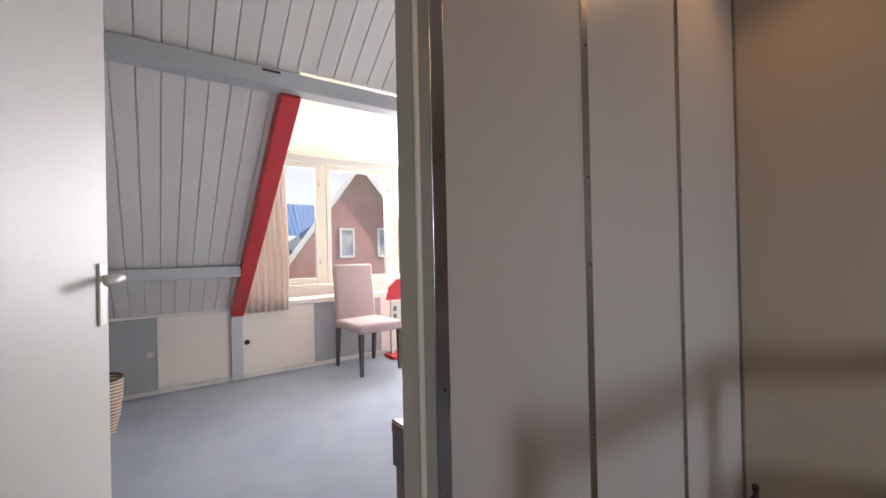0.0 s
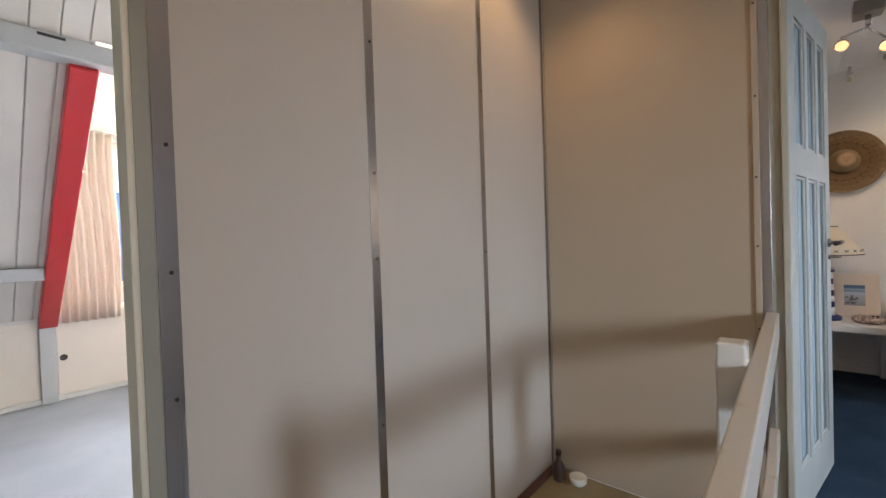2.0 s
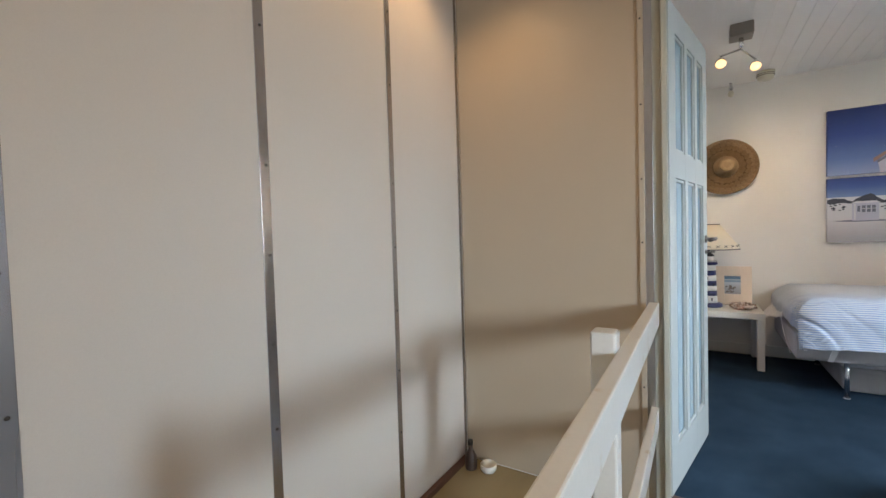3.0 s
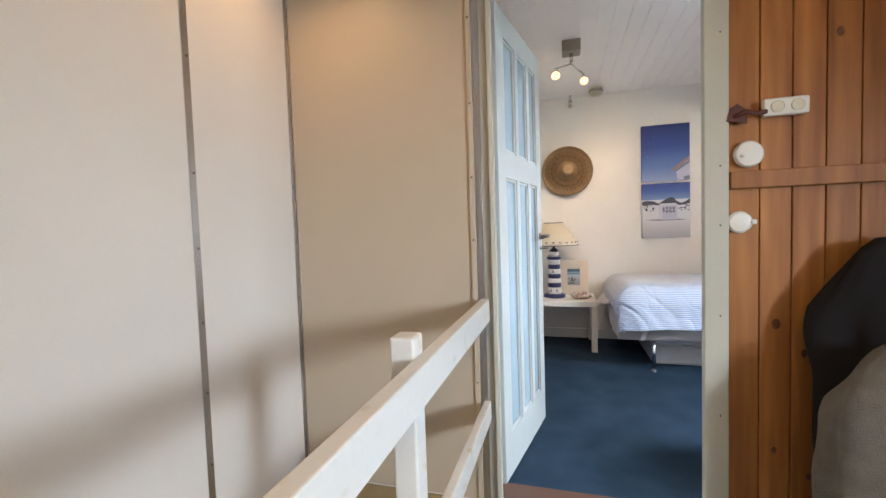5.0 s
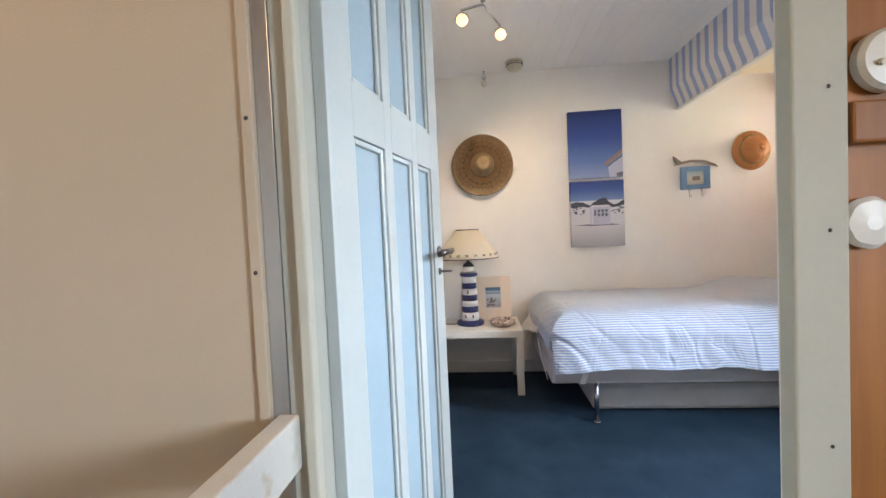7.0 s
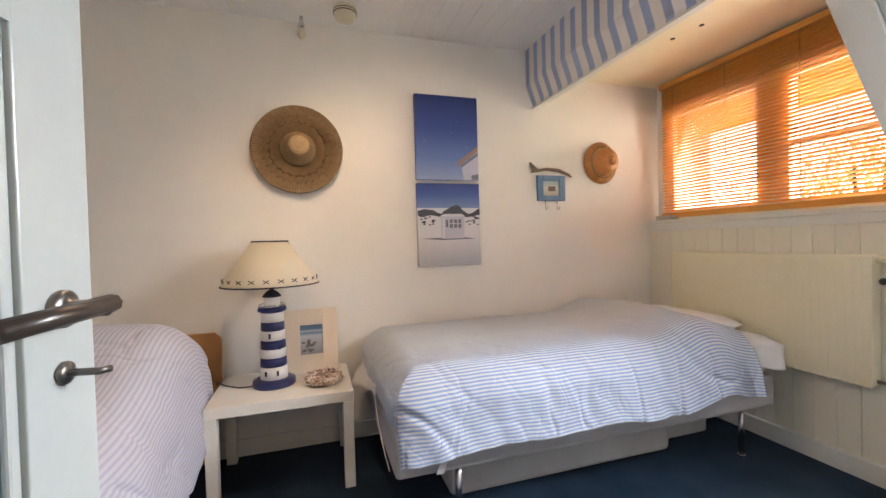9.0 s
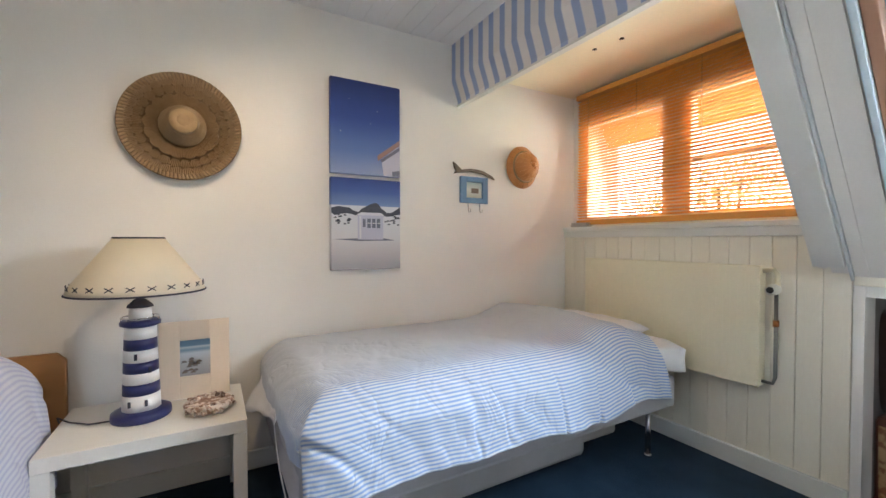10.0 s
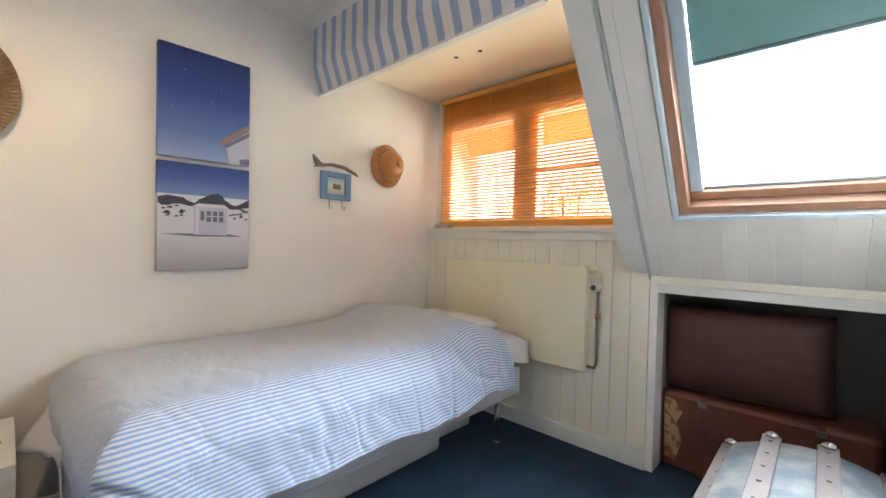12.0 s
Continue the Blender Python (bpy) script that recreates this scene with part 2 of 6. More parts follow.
NAVY = mat("navy_paint", (0.011, 0.016, 0.085), (0.016, 0.022, 0.105), 0.35, scale=20, fine=90)
LAMPWHITE = mat("white_lamp_paint", (0.78, 0.76, 0.73), None, 0.35, scale=20, fine=90)
SHADE = mat("cream_lamp_shade", (0.85, 0.78, 0.64), (0.82, 0.75, 0.61), 0.85, fine=500, bump=0.4, trans=0.35)
DARKTRIM = mat("dark_thread", (0.04, 0.04, 0.06), None, 0.8)
BIRCH = mat("blond_wood", (0.74, 0.61, 0.48), (0.69, 0.56, 0.43), 0.5, scale=10, fine=70, stretch=(1, 1, 0.3))
OAK = mat("honey_oak", (0.42, 0.22, 0.09), (0.35, 0.17, 0.065), 0.4, scale=8, fine=70, stretch=(1, 0.3, 2))
SHELL = mat("shell_mosaic", (0.24, 0.135, 0.09), (0.62, 0.51, 0.43), 0.35, scale=55, fine=200, mix=(0.45, 0.55), vary=0.35)
STRAW = mat("woven_straw", (0.32, 0.215, 0.115), (0.24, 0.155, 0.075), 0.75, scale=30, fine=260, bump=0.6)
STRAWDARK = mat("dark_woven_straw", (0.215, 0.142, 0.078), (0.17, 0.11, 0.058), 0.8, scale=40, fine=260, bump=0.6)
STRAWMID = mat("tan_woven_straw", (0.36, 0.25, 0.14), (0.25, 0.165, 0.088), 0.75, scale=40, fine=260, bump=0.7)
STRAWPALE = mat("pale_straw_crown", (0.35, 0.24, 0.125), (0.28, 0.18, 0.09), 0.7, scale=30, fine=260, bump=0.6)
RATTAN = mat("orange_rattan", (0.55, 0.24, 0.075), (0.44, 0.175, 0.05), 0.4, scale=25, fine=200, bump=0.5)
BLUEFRAME = mat("blue_painted_wood", (0.10, 0.20, 0.36), (0.14, 0.25, 0.42), 0.6, scale=30, fine=120)
FISH = mat("driftwood_fish", (0.22, 0.17, 0.13), (0.13, 0.10, 0.08), 0.7, scale=30, fine=150)
# print weakened over the bed top to imitate glare at a low view
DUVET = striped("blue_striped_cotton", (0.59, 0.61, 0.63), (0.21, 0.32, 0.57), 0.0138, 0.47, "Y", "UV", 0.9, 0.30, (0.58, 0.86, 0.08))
DUVETFLAT = striped("lilac_striped_cotton", (0.54, 0.54, 0.60), (0.40, 0.41, 0.54), 0.017, 0.45, "Y", "UV", 0.9, 0.3)


def wrinkled(m, depth):
    """Adds soft creases of slept-on cotton to a cloth's relief."""
    n, l = m.node_tree.nodes, m.node_tree.links
    p = n["Principled BSDF"]
    tc, nz, ab, rg, bp = n.new("ShaderNodeTexCoord"), n.new("ShaderNodeTexNoise"), n.new("ShaderNodeMath"), n.new("ShaderNodeMapRange"), n.new("ShaderNodeBump")
    nz.inputs["Scale"].default_value, nz.inputs["Detail"].default_value, nz.inputs["Distortion"].default_value = 5.0, 3.0, 0.8
    l.new(tc.outputs["Object"], nz.inputs["Vector"])
    ab.operation = "SUBTRACT"
    ab.inputs[1].default_value = 0.5
    l.new(nz.outputs["Fac"], ab.inputs[0])
    mg = n.new("ShaderNodeMath")
    mg.operation = "ABSOLUTE"
    l.new(ab.outputs[0], mg.inputs[0])
    rg.inputs[1].default_value, rg.inputs[2].default_value = 0.0, 0.07
    l.new(mg.outputs[0], rg.inputs[0])
    bp.inputs["Strength"].default_value, bp.inputs["Distance"].default_value = 0.55, depth
    l.new(rg.outputs[0], bp.inputs["Height"])
    l.new(p.inputs["Normal"].links[0].from_socket, bp.inputs["Normal"])
    l.new(bp.outputs[0], p.inputs["Normal"])


wrinkled(DUVET, 0.004)
wrinkled(DUVETFLAT, 0.006)
SHEET = mat("white_bed_linen", (0.76, 0.75, 0.76), (0.70, 0.69, 0.71), 0.9, scale=6, fine=400, bump=0.3)
BEDGREY = mat("grey_bed_base_fabric", (0.50, 0.49, 0.51), (0.45, 0.44, 0.46), 0.9, scale=6, fine=450, bump=0.5)
BEDBOX = mat("pale_storage_box", (0.55, 0.54, 0.54), (0.48, 0.47, 0.47), 0.6)
PELMET = striped("blue_striped_wallpaper", (0.74, 0.72, 0.72), (0.33, 0.41, 0.62), 0.098, 0.44, "X", "Object", 0.7, 0.05)
LEATHER = mat("dark_brown_leatherette", (0.080, 0.036, 0.032), (0.105, 0.050, 0.043), 0.42, scale=5, fine=160, bump=0.3, spec=0.3)
# niche board colour carries the shade inside the recess
NICHE = mat("shade_toned_niche_board", (0.26, 0.235, 0.22), (0.21, 0.19, 0.18), 0.8, scale=4, fine=90)
TAN = mat("red_brown_suitcase_leather", (0.105, 0.030, 0.020), (0.145, 0.044, 0.027), 0.4, scale=6, fine=140, bump=0.3)
SCUFF = mat("scuffed_leather", (0.42, 0.26, 0.12), (0.22, 0.09, 0.04), 0.7, scale=35, fine=150, mix=(0.45, 0.6))
ZINC = mat("weathered_zinc_sheet", (0.165, 0.195, 0.225), (0.31, 0.305, 0.29), 0.5, 0.5, scale=9, fine=90, bump=0.3, mix=(0.4, 0.62))
BATTEN = mat("grey_worn_batten", (0.125, 0.10, 0.096), (0.195, 0.165, 0.155), 0.6, scale=14, fine=90, bump=0.3, stretch=(1, 0.3, 1))
BLACKCLOTH = mat("black_coat_cloth", (0.008, 0.007, 0.007), (0.014, 0.012, 0.012), 0.9, scale=8, fine=350, bump=0.5, spec=0.2)
FLEECE = mat("grey_olive_fleece", (0.115, 0.098, 0.075), (0.17, 0.145, 0.115), 0.95, scale=22, fine=250, bump=0.9, depth=0.008)
ROPE = mat("dark_rope", (0.10, 0.035, 0.025), None, 0.8)
CURTAIN = mat("cream_curtain", (0.86, 0.76, 0.68), (0.83, 0.72, 0.64), 0.9, scale=5, fine=400, bump=0.3, trans=0.3)
WINFRAME = mat("ivory_window_paint", (0.77, 0.74, 0.64), (0.73, 0.70, 0.60), 0.35, scale=5, fine=60)
CHAIRCLOTH = mat("pale_mauve_upholstery", (0.50, 0.40, 0.39), (0.45, 0.355, 0.35), 0.9, scale=5, fine=350, bump=0.5)
DARKWOOD = mat("dark_stained_wood", (0.045, 0.028, 0.022), (0.065, 0.04, 0.03), 0.4, scale=9, fine=60, stretch=(3, 3, 0.3))
CHESTWOOD = mat("mahogany_chest_wood", (0.10, 0.03, 0.02), (0.14, 0.045, 0.03), 0.35, scale=9, fine=60, stretch=(3, 3, 0.3))
WICKER = striped("striped_wicker", (0.58, 0.48, 0.38), (0.22, 0.12, 0.09), 0.022, 0.4, "Y", "UV", 0.8, 0.2)
PAPER = mat("paper_stack", (0.55, 0.52, 0.47), (0.35, 0.33, 0.30), 0.7, scale=60)
BRICK = mat("red_brick", (0.58, 0.31, 0.28), (0.52, 0.27, 0.24), 0.85, scale=3, fine=40, vary=0.15)
MORTAR = mat("mortar", (0.42, 0.30, 0.27), (0.36, 0.25, 0.22), 0.9)
ROOFTILE = mat("blue_grey_roof_tile", (0.10, 0.20, 0.38), (0.14, 0.25, 0.44), 0.55, scale=3, fine=40, vary=0.12)
FARWHITE = mat("white_outdoor_paint", (0.78, 0.78, 0.76), None, 0.5)
DARKGLASS = mat("curtained_window_glass", (0.42, 0.44, 0.48), (0.22, 0.26, 0.31), 0.08, scale=1.6, mix=(0.4, 0.6))
GRASS = mat("grass", (0.05, 0.09, 0.025), (0.08, 0.11, 0.035), 0.95, scale=2, fine=40)
LEAF = mat("yellow_green_leaf", (0.42, 0.47, 0.20), (0.48, 0.48, 0.22), 0.6, trans=0.5, scale=3)
BARK = mat("tree_bark", (0.10, 0.075, 0.05), (0.06, 0.045, 0.03), 0.9, scale=12, bump=0.6)
GLASS = glass_mat("window_glass")
BULB = mat("lit_bulb", (0.9, 0.75, 0.5), emit=((1.0, 0.60, 0.24), 0.8))


# ---- mesh helpers ----
def part(name, bm, material, parent=None, label="", smooth=False):
    me = bpy.data.meshes.new(name)
    bm.to_mesh(me)
    bm.free()
    me.materials.append(material)
    if smooth:
        me.polygons.foreach_set("use_smooth", [True] * len(me.polygons))
    ob = new(name, me)
    if parent:
        ob.parent = parent
    if label:
        tagged(ob, label)
    return ob


def thing(name, at=(0, 0, 0), rz=0, label="", category="", group="", kind=""):
    ob = new(name)
    ob.empty_display_size = 0.05
    ob.matrix_basis = pose(*at, 0, 0, rz)
    return tagged(ob, label, category, group, kind)


def cube(bm, x0, x1, y0, y1, z0, z1, bevel=0.0, m=None):
    r = bmesh.ops.create_cube(bm, size=1.0)
    vs = r["verts"]
    mm = Matrix.Translation(((x0 + x1) / 2, (y0 + y1) / 2, (z0 + z1) / 2)) @ Matrix.Diagonal((abs(x1 - x0), abs(y1 - y0), abs(z1 - z0), 1))
    bmesh.ops.transform(bm, matrix=(m @ mm) if m else mm, verts=vs)
    if bevel:
        es = list({e for v in vs for e in v.link_edges})
        bmesh.ops.bevel(bm, geom=es, offset=bevel, segments=2, profile=0.5, affect="EDGES")
    return bm


def box(name, x0, x1, y0, y1, z0, z1, material, parent=None, label="", bevel=0.0, m=None):
    return part(name, cube(bmesh.new(), x0, x1, y0, y1, z0, z1, bevel, m), material, parent, label)


def boxes(name, rows, material, parent=None, label="", bevel=0.0):
    bm = bmesh.new()
    for r in rows:
        cube(bm, *r, bevel)
    return part(name, bm, material, parent, label)


def lathe(name, profile, material, parent=None, label="", seg=32, m=None, smooth=True):
    """Turns (radius, height) round z."""
    bm = bmesh.new()
    rings = []
    for r, z in profile:
        rings.append([bm.verts.new((r * math.cos(k * math.tau / seg), r * math.sin(k * math.tau / seg), z)) for k in range(seg)])
    for a, b in zip(rings, rings[1:]):
        for k in range(seg):
            bm.faces.new((a[k], a[(k + 1) % seg], b[(k + 1) % seg], b[k]))
    bm.faces.new(rings[0][::-1])
    bm.faces.new(rings[-1])
    if m:
        bm.transform(m)
    bmesh.ops.recalc_face_normals(bm, faces=bm.faces)
    ob = part(name, bm, material, parent, label, smooth)
    return ob


def rod(name, points, radius, material, parent=None, label="", seg=8):
    """A round bar along points."""
    bm = bmesh.new()
    rings = []
    pts = [Vector(p) for p in points]
    for i, p in enumerate(pts):
        d = (pts[min(i + 1, len(pts) - 1)] - pts[max(i - 1, 0)]).normalized()
        u = d.cross(Vector((0.31, 0.17, 0.93))).normalized()
        v = d.cross(u)
        rings.append([bm.verts.new(p + radius * (math.cos(k * math.tau / seg) * u + math.sin(k * math.tau / seg) * v)) for k in range(seg)])
    for a, b in zip(rings, rings[1:]):
        for k in range(seg):
            bm.faces.new((a[k], a[(k + 1) % seg], b[(k + 1) % seg], b[k]))
    bm.faces.new(rings[0][::-1])
    bm.faces.new(rings[-1])
    bmesh.ops.recalc_face_normals(bm, faces=bm.faces)
    return part(name, bm, material, parent, label, True)


def plate(name, outline, thick, material, parent=None, label="", m=None, bevel=0.0):
    """A flat outline in its own x, y, given thickness upwards in z."""
    bm = bmesh.new()
    f = bm.faces.new([bm.verts.new((x, y, 0)) for x, y in outline])
    r = bmesh.ops.extrude_face_region(bm, geom=[f])
    bmesh.ops.translate(bm, vec=(0, 0, thick), verts=[v for v in r["geom"] if isinstance(v, bmesh.types.BMVert)])
    bmesh.ops.recalc_face_normals(bm, faces=bm.faces)
    if bevel:
        bmesh.ops.bevel(bm, geom=list(bm.edges), offset=bevel, segments=2, profile=0.5, affect="EDGES")
    if m:
        bm.transform(m)
    return part(name, bm, material, parent, label)


def structure(ob, label="", category=""):
    return tagged(ob, label, category, kind="structure")


# ---- plan ----
PANEL_Y, END_X, PIC_X = 3.655, 4.351, 7.0        # board wall of the stairwell, landing's end wall, bedroom's far wall
CEIL_Z, ROOM_CEIL = 2.42, 2.37
SLOPE = 1.40                                      # bedroom roof: z = 0.98 + SLOPE * y
FS = 0.755                                        # front roof: z = 0.648 + FS * (7.077 - y)


def roof_z(y):
    return 0.98 + SLOPE * y


def front_z(y):
    return 0.648 + FS * (7.077 - y)


# ---- landing ----
structure(boxes("floor_landing", [(0.6, 4.47, -0.1, 2.79, -0.12, 0.0), (0.6, 2.72, 2.79, 3.76, -0.12, 0.0)], GREYCARPET), "grey-blue carpet on the landing floor", "floor")
structure(box("floor_stairwell", 2.72, 4.351, 2.79, 3.655, -0.12, -0.004, DECK), "ochre varnished boarding over the stairwell", "floor")
structure(box("ceiling_landing", 0.6, 4.47, -0.1, 3.76, CEIL_Z, CEIL_Z + 0.1, CEIL), "white painted landing ceiling", "ceiling")
structure(boxes("wall_landing_west", [(0.5, 0.6, -0.2, 3.76, -0.12, CEIL_Z + 0.1)], WHITE), "plain white painted landing wall", "wall")
structure(boxes("wall_landing_south", [(0.6, 1.55, -0.2, -0.1, -0.12, 2.52), (2.55, 4.351, -0.2, -0.1, -0.12, 2.52), (1.55, 2.55, -0.2, -0.1, -0.12, 1.05), (1.55, 2.55, -0.2, -0.1, 1.9, 2.52)], WHITE), "plain white landing wall with a window opening", "wall")
wl = structure(thing("window_landing"), "white framed window on the landing", "window")
boxes("window_frame", [(1.55, 1.60, -0.18, -0.12, 1.05, 1.9), (2.5, 2.55, -0.18, -0.12, 1.05, 1.9), (1.6, 2.5, -0.18, -0.12, 1.05, 1.1), (1.6, 2.5, -0.18, -0.12, 1.85, 1.9)], TRIM, wl)
g = box("pane", 1.6, 2.5, -0.155, -0.15, 1.1, 1.85, GLASS, wl)
g.visible_shadow = False
# board wall between the stairwell and the front room, with its doorway
wf = structure(boxes("wall_front", [(0.6, 1.85, PANEL_Y + 0.012, 3.755, -0.12, 2.52), (1.85, 2.706, PANEL_Y + 0.012, 3.755, 2.08, 2.52), (2.706, 4.47, PANEL_Y + 0.012, 3.755, -0.12, 2.52)], WHITE), "stairwell wall clad in grey-white boards with metal strips", "wall")
for x0, x1 in ((2.728, 3.252), (3.258, 3.808), (3.814, 4.345)):
    box("panel", x0, x1, PANEL_Y, PANEL_Y + 0.010, 0.0, CEIL_Z, PANEL, wf, bevel=0.002)
for x, w in ((2.734, 0.036), (3.255, 0.030), (3.811, 0.026), (4.338, 0.020)):
    st = box("strip", x - w / 2, x + w / 2, PANEL_Y - 0.004, PANEL_Y - 0.0005, 0.0, CEIL_Z, ALU, wf, "aluminium cover strip", 0.001)
    for z in (0.35, 0.60, 0.84, 1.09, 1.34, 1.72, 2.0, 2.25):
        lathe("screw", [(0.0045, 0), (0.004, 0.0015), (0.001, 0.002)], SCREW, st, seg=8, m=pose(x + (0.004 if w > 0.025 else 0), PANEL_Y - 0.004, z, 90))
# doorway to the front room: casing, rebate and stop
d1 = structure(thing("door_1"), "cream painted frame of the front room doorway", "door frame")
boxes("casing", [(2.676, 2.6865, PANEL_Y - 0.008, PANEL_Y + 0.004, 0, 2.10), (1.82, 1.85, PANEL_Y - 0.012, PANEL_Y + 0.012, 0, 2.10), (1.82, 2.704, PANEL_Y - 0.020, PANEL_Y + 0.012, 2.10, 2.14)], WINFRAME, d1, "cream casing", 0.004)
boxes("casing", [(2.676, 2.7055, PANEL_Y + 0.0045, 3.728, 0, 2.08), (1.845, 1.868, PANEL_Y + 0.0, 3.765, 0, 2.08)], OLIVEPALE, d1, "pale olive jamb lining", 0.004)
box("casing", 2.687, 2.7155, PANEL_Y - 0.004, PANEL_Y + 0.004, 0, 2.16, SHADETRIM, d1, "cover board toned olive grey for shade", 0.002)
# front room door, standing open into that room
fd = tagged(thing("front_room_door", (1.875, 3.78, 0), 74.0), "cream painted flush door standing open with lever handle", "door")
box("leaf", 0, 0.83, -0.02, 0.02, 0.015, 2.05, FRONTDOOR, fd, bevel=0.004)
hd = box("handle", 0.752, 0.796, -0.028, -0.0205, 0.935, 1.12, WHITEPLASTIC, fd, "ivory back plate with lever", 0.003)
rod("lever", [(0.775, -0.028, 1.075), (0.775, -0.066, 1.075), (0.765, -0.076, 1.074), (0.74, -0.079, 1.073), (0.665, -0.077, 1.068)], 0.0115, WHITEPLASTIC, hd)
# end wall of the landing, with the bedroom doorway
we = structure(boxes("wall_end", [(END_X + 0.006, 4.47, 2.80, 3.655, -0.12, 2.52), (END_X + 0.012, 4.47, 1.93, 2.80, 2.12, 2.52), (END_X + 0.02, 4.47, -0.1, 1.93, -0.12, 2.52)], WHITE), "landing end wall with beige-tinted boarding and pine planks", "wall")
box("panel", END_X, END_X + 0.005, 2.838, PANEL_Y - 0.005, 0.0, CEIL_Z, ENDPANEL, we, "wall board tinted beige for warm lamplight", 0.001)
box("strip", END_X - 0.003, END_X + 0.004, 2.7885, 2.817, 0.0, CEIL_Z, ALU, we, "aluminium cover strip", 0.001)
ts = box("trim", END_X - 0.012, END_X + 0.004, 2.8175, 2.8375, 0.0, CEIL_Z, ENDPANEL, we, "beige-tinted cover batten", 0.002)
for z in (0.5, 0.78, 1.08, 1.33, 1.62, 1.95):
    lathe("screw", [(0.004, 0), (0.003, 0.0015), (0.001, 0.002)], SCREW, ts, seg=8, m=pose(END_X - 0.012, 2.828, z, 0, -90))
d2 = structure(thing("door_2"), "white painted frame of the bedroom doorway", "door frame")
box("casing", END_X - 0.021, END_X + 0.012, 1.946, 2.020, 0, 2.20, OLIVEPALE, d2, "white casing toned olive for shade", 0.004)
box("casing", END_X - 0.020, END_X + 0.0055, 2.737, 2.757, 0, 2.20, OLIVEPALE, d2, "narrow white casing toned olive for shade", 0.004)
boxes("jamb", [(END_X + 0.0122, 4.475, 1.93, 1.940, 0, 2.12), (END_X + 0.0122, 4.372, 1.9405, 2.012, 0, 2.12), (END_X + 0.012, 4.475, 1.9405, 2.762, 2.09, 2.12)], TRIM, d2, "", 0.003)
# white jamb coloured darker because it lies in shade
box("jamb", END_X + 0.006, 4.475, 2.762, 2.7995, 0, 2.12, SHADETRIM, d2, "hinge jamb toned olive grey for shade", 0.003)
box("casing", END_X, END_X + 0.0055, 2.7575, 2.788, 0, 2.20, SHADETRIM, d2, "cover board toned olive grey for shade", 0.001)
boxes("stop", [(4.36, 4.40, 2.752, 2.7615, 0, 2.09)], SHADETRIM, d2, "", 0.002)
for z in (0.45, 0.8, 1.11, 1.31, 1.75):
    lathe("nail", [(0.003, 0), (0.002, 0.001)], SCREW, d2, seg=8, m=pose(END_X - 0.0212, 1.972, z, 0, -90))
box("threshold", END_X - 0.03, 4.475, 2.0, 2.79, 0.0, 0.012, SILLWOOD, d2, "red-brown wooden threshold", 0.003)
# balustrade of the stairwell
bl = tagged(thing("balustrade", (2.72, 2.79, 0)), "white painted wooden balustrade with worn edges round stairwell", "balustrade")
box("rail", 0.0, 1.63, -0.018, 0.018, 0.752, 0.842, RAILPAINT, bl, "worn white top rail", 0.004)
box("rail", 0.0, 1.63, -0.014, 0.014, 0.345, 0.425, RAILPAINT, bl, "white lower rail", 0.004)
for x in (0.02, 0.857):
    box("post", x, x + 0.064, 0.0185, 0.078, 0.0, 0.886, RAILPAINT, bl, "white square post", 0.006)


# ---- the panelled bedroom door ----
bd = tagged(thing("bedroom_door", (4.462, 2.757, 0), -11.4), "white panelled door standing open on its hinges", "door")
DW, DH = 0.70, 2.06
cols = [(0.100, 0.255), (0.300, 0.445), (0.490, 0.612)]
rows_ = [(0.20, 1.345), (1.46, 1.95)]
bm = bmesh.new()
xs = [0] + [v for c in cols for v in c] + [DW]
for i in range(0, len(xs), 2):
    cube(bm, xs[i], xs[i + 1], -0.02, 0.02, 0.012, DH, 0.002)
for x0, x1 in cols:
    for z0, z1 in ((0.012, 0.20), (1.345, 1.46), (1.95, DH)):
        cube(bm, x0 - 0.001, x1 + 0.001, -0.0198, 0.0198, z0, z1)
leaf = part("leaf", bm, DOORPAINT, bd)
for x0, x1 in cols:
    for z0, z1 in rows_:
        box("panel", x0 + 0.001, x1 - 0.001, -0.006, 0.006, z0 + 0.001, z1 - 0.001, DOORPANEL, leaf, "door panel tinted blue for reflected daylight")
        bm = bmesh.new()
        for s in (-1, 1):
            ya, yb = sorted((s * 0.0065, s * 0.015))
            cube(bm, x0 + 0.001, x0 + 0.014, ya, yb, z0 + 0.001, z1 - 0.001, 0.003)
            cube(bm, x1 - 0.014, x1 - 0.001, ya, yb, z0 + 0.001, z1 - 0.001, 0.003)
            cube(bm, x0 + 0.014, x1 - 0.014, ya, yb, z0 + 0.001, z0 + 0.014, 0.003)
            cube(bm, x0 + 0.014, x1 - 0.014, ya, yb, z1 - 0.014, z1 - 0.001, 0.003)
        part("beading", bm, DOORPAINT, leaf)
for s in (-1, 1):
    h = lathe("handle", [(0.020, 0), (0.020, 0.005), (0.015, 0.008), (0.009, 0.010), (0.009, 0.046), (0.004, 0.05)], GREYMETAL, bd, "dark metal lever handle", 20, m=pose(0.655, s * 0.0205, 1.070, 90 if s < 0 else -90))
    rod("lever", [(0.668, s * 0.063, 1.073), (0.61, s * 0.064, 1.071), (0.540, s * 0.062, 1.068)], 0.0098, HORN, h, "dark brown grip")
    lathe("escutcheon", [(0.012, 0), (0.012, 0.004), (0.006, 0.006)], GREYMETAL, bd, "small dark keyhole plate", 14, m=pose(0.655, s * 0.0205, 1.003, 90 if s < 0 else -90))
rod("key", [(0.655, -0.024, 1.003), (0.655, -0.055, 1.003), (0.665, -0.06, 1.003)], 0.004, GREYMETAL, bd)
